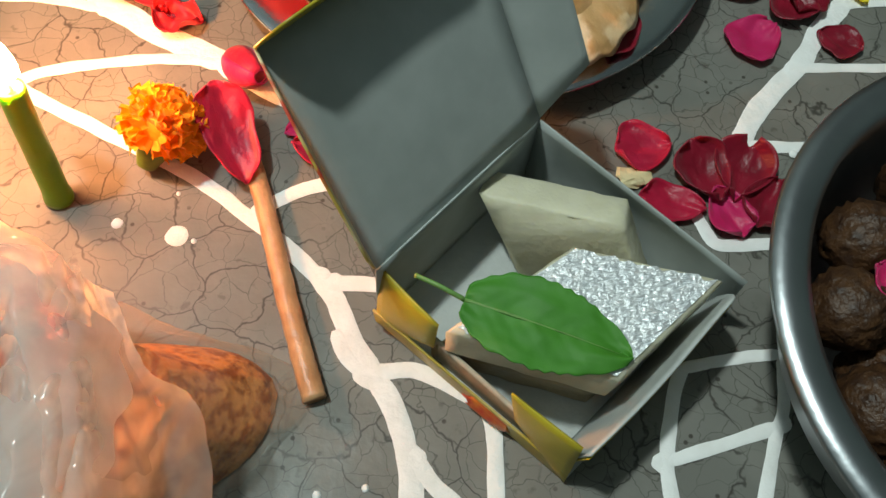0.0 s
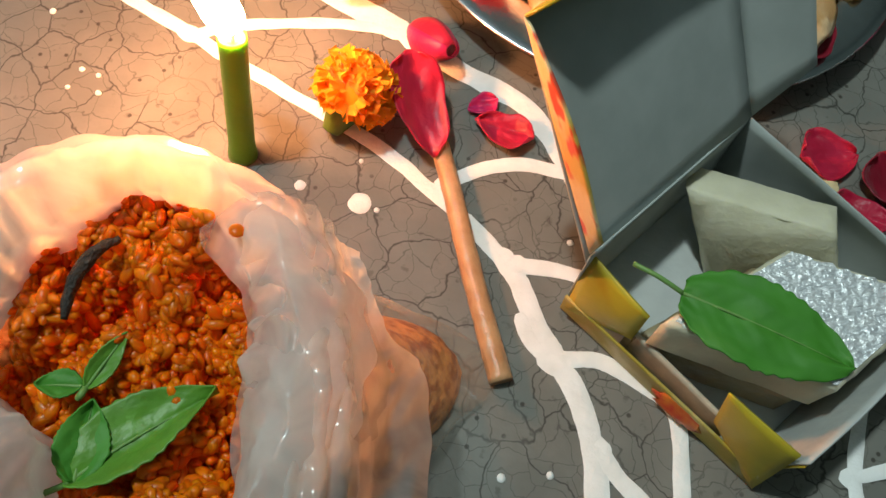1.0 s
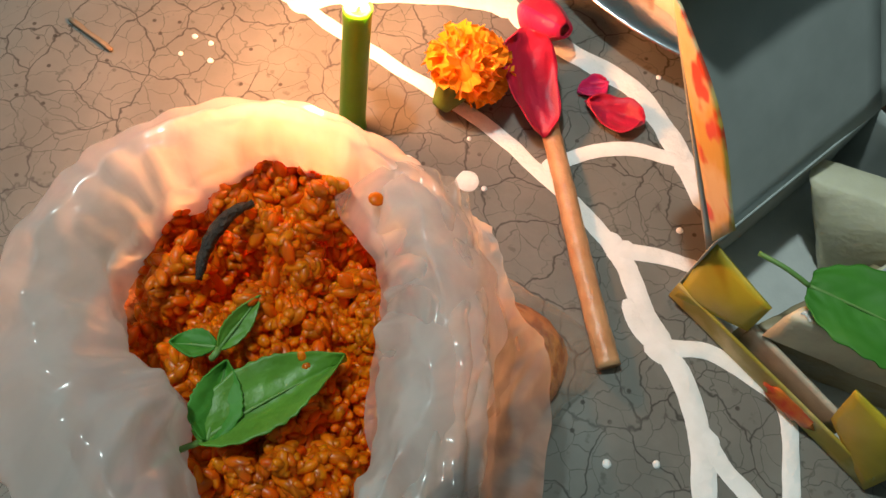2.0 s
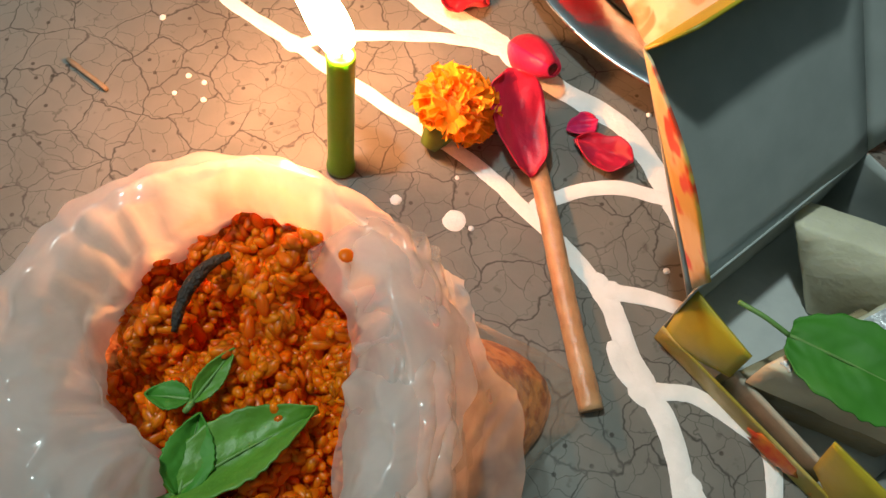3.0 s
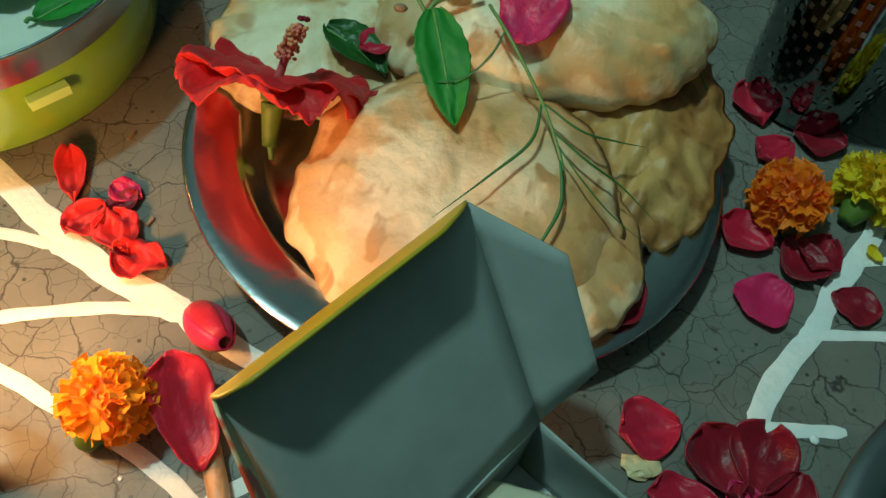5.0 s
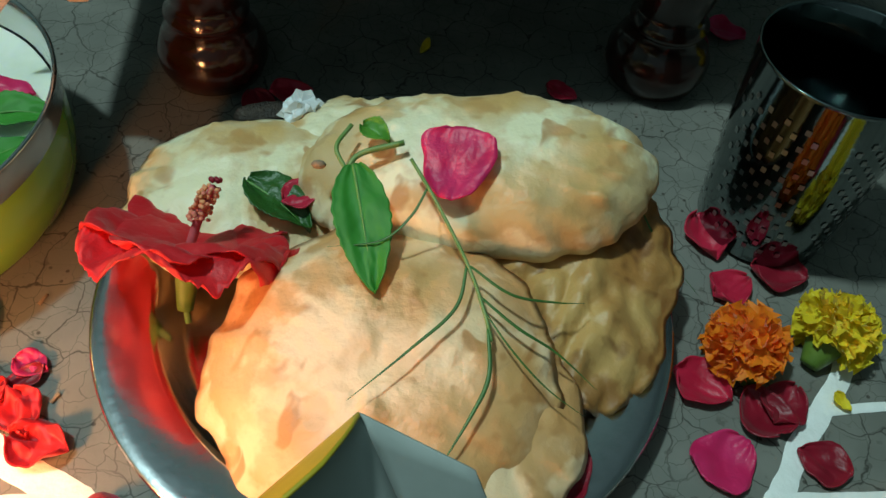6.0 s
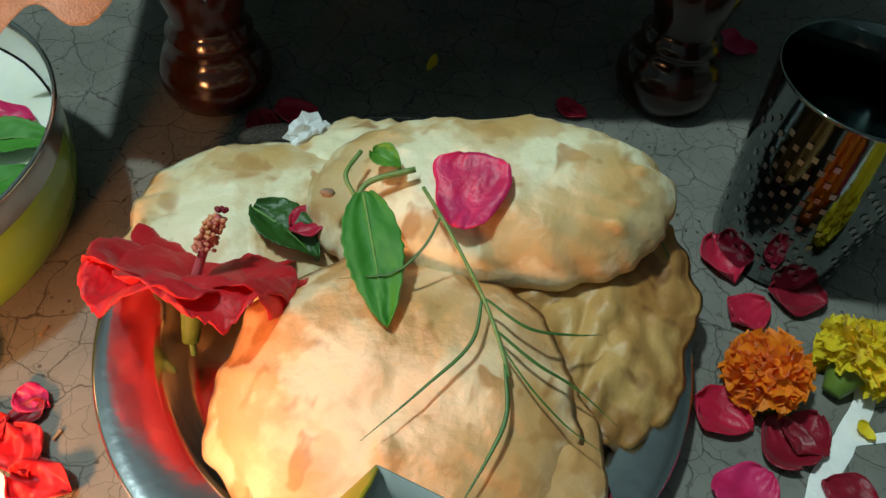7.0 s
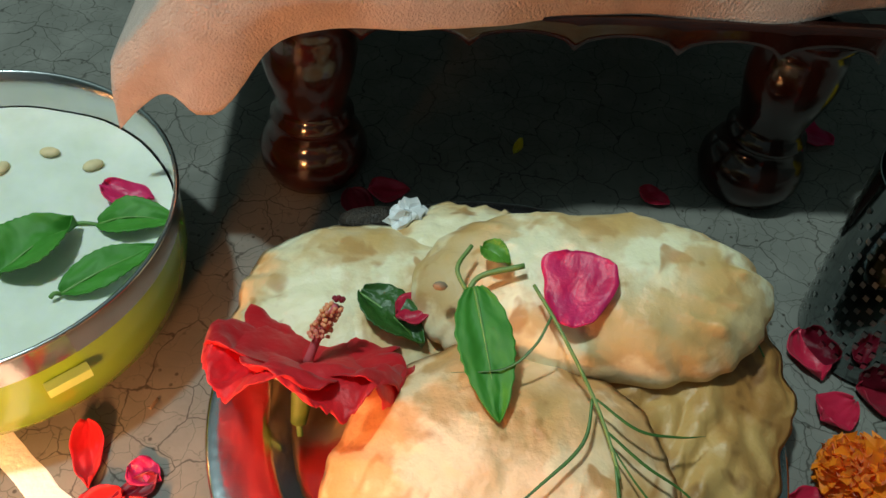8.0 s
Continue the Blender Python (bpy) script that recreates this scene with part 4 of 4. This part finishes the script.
def hanging_fold(u, v):
    """Loose film from the mouth's lip over a sharp crease and a valley to a free edge."""
    t = u * 35.999
    i = int(t)
    across = smooth_path([line[i].lerp(line[i + 1], t - i) for line in FOLD_LINES], 10)
    q = v * 39.999
    k = int(q)
    p = across[k].lerp(across[k + 1], q - k)
    streak = abs(noise.noise(Vector((v * 9, u * 1.6, 3)))) - 0.25
    crumple = abs(noise.noise(Vector((v * 7 + u * 5, u * 8 - v * 3, 8)))) - 0.25
    lift = (0.006 * streak + 0.004 * crumple * u) * math.sin(math.pi * min(1, 0.15 + v * 0.85)) + 0.0015 * noise.noise(Vector((u * 20, v * 12, 5)))
    return p.x + 0.6 * lift + 0.009 * (1 - v) ** 4 * noise.noise(Vector((u * 6, 0.5, 2))), p.y, max(0.002, p.z + 0.8 * lift)


part("hanging_fold", sheet(hanging_fold, 120, 70), FILM_LOOSE, bag, "milky film hanging in upright folds")
part("twisted_end", sheet(lambda u, v: (-0.0465 + 0.0095 * v + 0.0006 * math.sin(u * 20), 0.089 + 0.001 * v + (u - 0.5) * (0.007 + 0.012 * v), 0.003 + 0.0016 * math.sin(u * 7 + v) * v), 24, 8), FILM_CLEAR, bag, "clear crinkled bag corner")


def mass(u, v):
    """Packed rice that fills the bag up to its mouth."""
    a = u * math.tau
    c, s = math.cos(a), math.sin(a)
    rb = base_radius(a) - 0.005
    keys = [(rb, 0.001), (rb * 0.97, 0.008), (rb * 0.8, 0.026), (rb * 0.4 + 0.03, 0.042), (0.036, 0.026), (0.02, 0.021), (0.0, 0.02)]
    t = v * 6
    i = min(int(t), 5)
    k = t - i
    r = keys[i][0] * (1 - k) + keys[i + 1][0] * k
    z = keys[i][1] * (1 - k) + keys[i + 1][1] * k
    r *= 1 + 0.03 * noise.noise(Vector((c * 6, s * 6, v * 8)))
    return MX + r * c, MY + r * s, z + 0.002 * noise.noise(Vector((c * r * 90, s * r * 90, 2))) * min(1, v * 4)


pudding = thing("saffron_rice", pose(0, 0, 0), "glossy orange saffron rice heaped inside plastic bag", "rice")
part("packed_rice", sheet(mass, 96, 36, True), RICE_MASS, pudding, "brown-speckled packed rice")
rng = random.Random(11)
g = []
for i in range(5200):
    a, q = rng.uniform(0, math.tau), math.sqrt(rng.random())
    x, y = 0.042 * q * math.cos(a), 0.058 * q * math.sin(a)
    n = noise.noise(Vector((x * 52, y * 52, 3)))
    z = 0.055 + 0.2 * y + 0.4 * min(0.0, x + 0.01) + (0.01 if n > 0 else 0.05) * n + 0.009 * noise.noise(Vector((x * 150, y * 150, 8))) + rng.uniform(-0.004, 0.003)
    g.append(moved(ball(rng.uniform(0.0014, 0.002), 9, 6, (1.95, 1, 0.85), 0.3, i, 400), pose(MX + x + 0.008 * max(0.0, -y / 0.053), MY + y, z, rng.uniform(0, 360), rng.uniform(-70, 70), rng.uniform(0, 360))))
part("loose_rice", joined(*g), RICE, pudding, "sticky orange rice grains", kind="stuff")
part("black_pod", tube([(-0.149, 0.0734, 0.066), (-0.1485, 0.082, 0.0685), (-0.1455, 0.0905, 0.0695), (-0.14, 0.0965, 0.0685)], lambda t: 0.0015 * math.sin(math.pi * (0.1 + 0.8 * t)) + 0.0004, 8, rough=0.5), RAISIN, pudding, "black shrivelled spice pod")
leaf("basil_leaf", "fresh green basil leaf lying on orange rice", pose(-0.1385, 0.034, 0.063, -3, -12, -47), 0.041, 0.0195, LEAF_LIGHT, 0.2, -0.2, 0.28, 7)
leaf("basil_leaf", "small green basil leaf lying on orange rice", pose(-0.1365, 0.0345, 0.0625, 4, 16, 2), 0.02, 0.013, LEAF, 0.2, -0.2, 0.0, 8)
leaf("basil_leaf", "tiny upright basil leaf on orange rice", pose(-0.1395, 0.0575, 0.0635, 12, 25, -22), 0.0165, 0.0065, LEAF_LIGHT, 0.25, -0.2, 0.2, 9)
leaf("basil_leaf", "tiny dark basil leaf half sunk in rice", pose(-0.1405, 0.0575, 0.063, 2, 10, 95), 0.0115, 0.008, LEAF, 0.25, -0.2, 0.0, 10)
spot = part("rice_grain", ball(0.0021, 10, 6, (1.0, 1.0, 0.5)), RICE, m=pose(-0.106, 0.095, 0.0855, -10, 10, 0))
tagged(spot, "single orange rice grain stuck to bag", "rice grain")


# ---- candle, stick, flowers by the box ----
candle = thing("candle", pose(-0.1312, 0.1653, 0.0004, -10, 3, 0), "slim green wax candle burning on the floor", "candle")
part("wax", lathe([(0.0054, 0.0), (0.0055, 0.002), (0.0049, 0.006), (0.0048, 0.03), (0.0047, 0.052), (0.0049, 0.056), (0.0047, 0.0578), (0.0036, 0.0572), (0.002, 0.0562), (0.0, 0.056)], 28), WAX, candle, "green wax body")
part("wick", tube([(0, 0, 0.055), (0.0002, 0, 0.06), (0.0008, 0.0006, 0.066)], 0.0007, 8), WICK, candle)
part("flame", tube([(0.0002, 0, 0.0605), (-0.003, 0.0015, 0.066), (-0.009, 0.005, 0.073), (-0.017, 0.009, 0.08), (-0.025, 0.013, 0.085)],
                   lambda t: 0.0062 * math.sin(math.pi * min(1, 0.2 + 0.8 * t) ** 0.85) ** 0.9 + 0.0002, 16, 8), FLAME, candle, "yellow-white flame blown sideways")

stick = part("incense_stick", tube([(-0.0595, 0.182, 0.0038), (-0.052, 0.16, 0.004), (-0.042, 0.128, 0.004), (-0.034, 0.104, 0.004), (-0.0285, 0.0885, 0.0038)], lambda t: 0.0042 * (0.86 + 0.16 * t), 12, 8, 0.85, 0.1, 3), STICK)
tagged(stick, "thick tan-brown incense stick lying on the floor", "stick")

marigold("orange ruffled marigold flower resting on the floor", pose(-0.0915, 0.19, 0.0165, -38, 34, 0), 0.0165, 0.85, MARIGOLD, 1)
marigold("deep orange marigold flower among rose petals", pose(0.165, 0.298, 0.014, -30, -20, 0), 0.0165, 0.95, MARIGOLD_DEEP, 2)
marigold("bright yellow marigold flower lying beside orange one", pose(0.205, 0.307, 0.0135, -40, 50, 0), 0.0175, 0.8, MARIGOLD_YELLOW, 3)
marigold("yellow marigold flower behind the steel tumbler", pose(0.262, 0.475, 0.016, -30, 0, 0), 0.02, 0.8, MARIGOLD_YELLOW, 4, False)

petal(-0.0675, 0.189, 0.038, 26, ROSE, "large crimson rose petal leaning on stick", 0.54, 0.006, 20, 10, 0.2, 0.05, blunt=1.05)
bud = thing("rose_bud", pose(-0.067, 0.2245, 0.0085, 60, 20, 30), "small closed pink rose bud on the floor", "rose bud")
for i in range(5):
    def wrap(u, v, i=i):
        a = (u - 0.5) * 2.6 + i * 1.3
        r = 0.0082 * math.sin(math.pi * (0.1 + 0.82 * v)) ** 0.8 * (1 - 0.25 * v) + 0.0003 * i
        return r * math.cos(a), r * math.sin(a), (v - 0.4) * 0.027
    part("petal", sheet(wrap, 10, 8), ROSE_PINK if i % 2 else ROSE, bud, thick=0.0004)
petal(-0.043, 0.2, 0.012, 300, ROSE_PINK, "", 0.8)
petal(-0.034, 0.189, 0.022, 255, ROSE, "crimson petal with pale pink foot on floor", 0.7, cup=0.3)

# loose petals by the box and the bowls
petal(0.096, 0.196, 0.0225, 100, ROSE, "round crimson petal on floor beside box", 1.0)
petal(0.119, 0.184, 0.026, 20, ROSE_DARK, "", 0.85, cup=0.3, curl=0.2)
petal(0.135, 0.186, 0.028, 340, ROSE_DARK, "", 0.85, cup=0.3, notch=0.15)
petal(0.105, 0.17, 0.025, 80, ROSE, "", 0.7, cup=0.25)
petal(0.127, 0.167, 0.022, 200, ROSE_PINK, "", 0.8, cup=0.25)
petal(0.143, 0.171, 0.024, 150, ROSE_DARK, "", 0.8, cup=0.3)
petal(0.151, 0.254, 0.024, 130, ROSE_PINK, "squarish pink rose petal lying on floor", 0.95, cup=0.1, blunt=1.2)
petal(0.148, 0.285, 0.023, 60, ROSE, "", 0.9, cup=0.3)
petal(0.17, 0.273, 0.024, 200, ROSE_DARK, "", 0.9, cup=0.3, notch=0.15)
petal(0.18, 0.278, 0.02, 140, ROSE_DARK, "", 0.9, cup=0.3)
petal(0.189, 0.254, 0.019, 240, ROSE_DARK, "", 0.95, cup=0.12)
petal(0.166, 0.362, 0.024, 10, ROSE, "", 0.8, cup=0.35)
petal(0.195, 0.343, 0.024, 80, ROSE_DARK, "", 0.9, cup=0.25)
petal(0.171, 0.334, 0.02, 120, ROSE, "", 0.9, cup=0.25)
petal(-0.045, 0.434, 0.022, 30, ROSE_DARK, "dark maroon petal on floor beside stool leg", 0.7)
petal(-0.031, 0.446, 0.02, 100, ROSE, "crimson petal on floor beside stool leg", 0.8)
petal(0.108, 0.457, 0.016, 60, ROSE, "crimson petal on floor behind the plate", 0.8)
petal(0.21, 0.518, 0.022, 60, ROSE_PINK, "pink petal on floor behind stool leg", 0.9)
petal(-0.134, 0.291, 0.026, 18, HIBISCUS, "long curled scarlet petal beside green bowl", 0.45, cup=0.5)
petal(-0.111, 0.285, 0.013, 70, ROSE_PINK, "", 0.9)
petal(-0.113, 0.278, 0.018, 310, ROSE_DARK, "", 0.5)
petal(-0.123, 0.27, 0.018, 140, HIBISCUS, "crumpled wet scarlet petal on white drawing", 0.9, ruffle=0.005)
petal(-0.109, 0.264, 0.019, 30, HIBISCUS, "crumpled wet scarlet petal on white drawing", 0.9, ruffle=0.006)
petal(-0.098, 0.252, 0.02, 80, HIBISCUS, "crumpled wet scarlet petal on white drawing", 0.9, ruffle=0.006)
paper_bit = part("wax_crumb", ball(0.0055, 14, 8, (1.3, 0.8, 0.4), 0.6, 8, 300), NUT, m=pose(0.0905, 0.1815, 0.002), smooth=False)
tagged(paper_bit, "small cream crumb of sweet on floor", "crumb")
yellow_bit = part("petal_scrap", petal_shape(0.009, 0.006, 0.3, 0.2, 0.001, 77), MARIGOLD_YELLOW, thick=0.0004, m=pose(0.204, 0.2795, 0.002, 0, 0, 30))
tagged(yellow_bit, "scrap of yellow marigold petal on floor", "petal")
speck = part("petal_scrap", petal_shape(0.012, 0.005, 0.3, 0.3, 0.001, 78), MARIGOLD_YELLOW, thick=0.0004, m=pose(0.036, 0.486, 0.002, 0, 0, -20))
tagged(speck, "scrap of yellow petal on floor under stool", "petal")


def splinter(x0, y0, x1, y1, r, seed):
    ob = part("splinter", tube([(x0, y0, r), ((x0 + x1) / 2, (y0 + y1) / 2, r * 1.2), (x1, y1, r)], r, 7, 4, 0.8, 0.4, seed), TWIG)
    return tagged(ob, "short dry brown splinter lying on the floor", "twig", "dry splinters")


splinter(-0.249, 0.193, -0.229, 0.182, 0.0011, 1), splinter(-0.206, 0.272, -0.201, 0.276, 0.0014, 2), splinter(-0.2, 0.271, -0.196, 0.276, 0.0014, 3)
splinter(-0.189, 0.278, -0.18, 0.284, 0.0014, 4), splinter(-0.207, 0.294, -0.2, 0.297, 0.0013, 5), splinter(-0.195, 0.291, -0.19, 0.297, 0.0012, 6)
splinter(-0.188, 0.294, -0.184, 0.299, 0.0012, 7), splinter(-0.1, 0.27, -0.098, 0.274, 0.0008, 8), splinter(-0.117, 0.313, -0.115, 0.318, 0.0008, 9)


# ---- bowls and tumbler ----
pan = thing("green_bowl", pose(-0.1945, 0.3645, 0), "lime-green bowl with steel rim full of milk pudding", "bowl")
part("body", lathe([(0.0, 0.001), (0.064, 0.001), (0.073, 0.004), (0.079, 0.012), (0.0815, 0.023), (0.082, 0.036), (0.0822, 0.045)], 72, False), LIME, pan, "lime-green enamelled outside")
part("rim", lathe([(0.0822, 0.0448), (0.0826, 0.056), (0.0836, 0.0582), (0.0838, 0.0592), (0.0828, 0.0598), (0.0816, 0.0588), (0.0806, 0.05), (0.08, 0.03), (0.07, 0.012), (0.0, 0.01)], 72, False), STEEL, pan, "polished steel rim and lining")
part("handle_stub", slab([(-0.008, -0.002), (0.008, -0.002), (0.008, 0.002), (-0.008, 0.002)], 0, 0.0045), LIME_PALE, pan, "pale green handle stub", m=pose(0.058, -0.0615, 0.034, 0, 0, 42), smooth=False)
pudding2 = part("milk_pudding", sheet(lambda u, v: (0.0795 * v * math.cos(u * math.tau), 0.0795 * v * math.sin(u * math.tau),
                0.0012 * noise.noise(Vector((v * math.cos(u * math.tau) * 4, v * math.sin(u * math.tau) * 4, 1)))), 64, 20, True), MILK, m=pose(-0.1945, 0.3645, 0.0405))
tagged(pudding2, "thick white milk pudding filling the green bowl", "pudding")
leaf("basil_leaf", "green basil leaf floating on milk pudding", pose(-0.1475, 0.3745, 0.043, 8, 6, -84), 0.034, 0.019, LEAF, 0.15, -0.6, 0.35, 21)
leaf("basil_leaf", "small green basil leaf on milk pudding", pose(-0.149, 0.3365, 0.043, 3, 0, -48), 0.04, 0.019, LEAF, 0.12, -0.2, 0.1, 22)
leaf("basil_leaf", "broad green basil leaf on milk pudding", pose(-0.176, 0.343, 0.043, 6, -6, -38), 0.036, 0.03, LEAF, 0.2, -0.3, 0.0, 23)
petal(-0.139, 0.3905, 0.022, 80, ROSE_PINK, "pink rose petal floating on milk pudding", 0.6, 0.0415)
for k, (x, y) in enumerate(((-0.181, 0.414), (-0.16, 0.408), (-0.197, 0.402))):
    nut = part("cashew_piece", ball(0.0035, 10, 6, (1.3, 0.9, 0.5), 0.3, k), NUT, m=pose(x, y, 0.0415, 0, 0, 40 * k))
    tagged(nut, "small cream nut piece on milk pudding", "nut", "nut pieces")

steel_bowl = thing("steel_bowl", pose(0.2105, 0.102, 0), "wide stainless steel bowl holding brown round sweets", "bowl")
part("shell", lathe([(0.0, 0.001), (0.055, 0.001), (0.066, 0.004), (0.082, 0.02), (0.0905, 0.043), (0.0935, 0.054), (0.0995, 0.0572), (0.1004, 0.0588), (0.0998, 0.0604),
                     (0.0955, 0.0612), (0.09, 0.0606), (0.0875, 0.0588), (0.0866, 0.045), (0.08, 0.022), (0.064, 0.006), (0.0, 0.003)], 96), STEEL_DULL, steel_bowl, "brushed steel shell with rolled rim")
rng = random.Random(21)
rings = [(0.0655, 14, 172, 0.037), (0.038, 8, 160, 0.041), (0.0, 1, 0, 0.045), (0.05, 11, 185, 0.0195)]
for radius, count, first, up in rings:
    for k in range(count):
        a = math.radians(first + 360 * k / count + rng.uniform(-3, 3))
        s = part("brown_sweet", ball(0.0136 * rng.uniform(0.95, 1.05), 26, 18, (1, 1, 0.94), 0.16, k + count * 20, 520), LADOO,
                 m=pose(0.2105 + radius * math.cos(a), 0.102 + radius * math.sin(a), up + rng.uniform(-0.002, 0.002), rng.uniform(0, 60), 0, rng.uniform(0, 360)))
        tagged(s, "round dark brown crumbly sweet ball in steel bowl", "sweet", "sweets in the steel bowl")
petal(0.157, 0.118, 0.016, 50, ROSE_PINK, "pink petal among brown sweets in bowl", 0.8, 0.047)

TX, TY, TH = 0.1945, 0.3755, 0.097
tumbler = thing("steel_tumbler", pose(TX, TY, 0), "tall steel tumbler with etched dotted pattern on floor", "tumbler")
part("cup", lathe([(0.0, 0.003), (0.026, 0.003), (0.0285, 0.001), (0.0295, 0.003), (0.0305, 0.02), (0.0335, TH * 0.7), (0.035, TH - 0.0015), (0.0356, TH), (0.0352, TH + 0.0006), (0.0344, TH - 0.0006),
                   (0.0328, TH * 0.7), (0.0297, 0.02), (0.028, 0.005), (0.0, 0.005)], 72), MIRROR_STEEL, tumbler, "mirror-polished steel cup")
dots = []
for j in range(17):
    for i in range(52):
        if (i + j) % 2 or not (0.2 < ((i / 52 + j * 0.004) * 4) % 1 < 0.98):
            continue
        z = 0.012 + j * 0.0044
        r = 0.0302 + (z - 0.012) / (TH - 0.012) * 0.005 + 0.0004
        a = math.tau * i / 52
        dots.append(moved(([(-0.0011, 0, -0.0013), (0.0011, 0, -0.0013), (0.0011, 0, 0.0013), (-0.0011, 0, 0.0013)], [(0, 1, 2, 3)]), pose(r * math.cos(a), r * math.sin(a), z, 0, 0, math.degrees(a) + 90)))
part("etched_dots", joined(*dots), STEEL_DARK, tumbler, "dull etched square dots", kind="stuff", smooth=False)


# ---- low stool with a cloth ----
stool = thing("low_stool", pose(0.044, 0.4685, 0, 0, 0, 3.5), "low dark varnished wooden stool with turned legs", "stool")
leg_profile = [(0.0, 0.0), (0.017, 0.0), (0.021, 0.004), (0.0235, 0.012), (0.0235, 0.019), (0.02, 0.028), (0.0155, 0.033), (0.0172, 0.036), (0.0178, 0.039), (0.015, 0.042), (0.0142, 0.046), (0.0165, 0.056),
               (0.0185, 0.066), (0.0195, 0.076), (0.018, 0.088), (0.0165, 0.094), (0.0195, 0.098), (0.0195, 0.104), (0.0, 0.106)]
for x in (-0.115, 0.115):
    for y in (0.0, 0.26):
        part("leg", lathe([(r * 1.15, z) for r, z in leg_profile], 40), WOOD_DARK, stool, "glossy turned dark leg", m=pose(x, y, 0))
part("seat", slab([(-0.15, -0.03), (0.15, -0.004), (0.15, 0.29), (-0.15, 0.29)], 0.112, 0.13), WOOD_DARK, stool, smooth=False)


def apron(u, v):
    x = -0.135 + 0.27 * u
    low = 0.098 + 0.008 * abs(math.sin(u * math.pi * 6)) ** 0.5
    return x, -0.022, low + (0.1135 - low) * v


part("apron", sheet(apron, 60, 4), WOOD_DARK, stool, "dark scalloped apron board", thick=0.008)


def drape(u, v):
    """A towel over the stool: flat on top, hanging in soft folds in front, one corner drooping."""
    x = -0.208 + 0.453 * u
    fold = 0.004 * math.sin(x * 45 + 1) + 0.003 * noise.noise(Vector((x * 30, 0, 2)))
    corner = math.exp(-((x + 0.149) / 0.019) ** 2)
    hang = 0.024 - 0.02 * (x + 0.15) + 0.002 * math.sin(x * 30) + 0.025 * corner
    if v < 0.5:
        y = 0.27 - (0.27 + 0.036 - 0.11 * (x + 0.15)) * (v / 0.5)
        z = 0.1325
    else:
        k = (v - 0.5) / 0.5
        y = -0.036 + 0.11 * (x + 0.15) - 0.006 * math.sin(min(1, k * 2) * math.pi / 2) + fold * k - 0.02 * corner * k
        z = 0.1325 - hang * k
    out = max(0.0, -0.152 - x)
    z -= out * 0.7
    return x + 0.35 * out, y, z + 0.0008 * noise.noise(Vector((x * 60, y * 60, z * 60)))


cloth = part("cloth", sheet(drape, 120, 60), CLOTH, thick=0.0016, m=pose(0.044, 0.4685, 0, 0, 0, 3.5))
tagged(cloth, "tan towelling cloth draped over low wooden stool", "cloth")
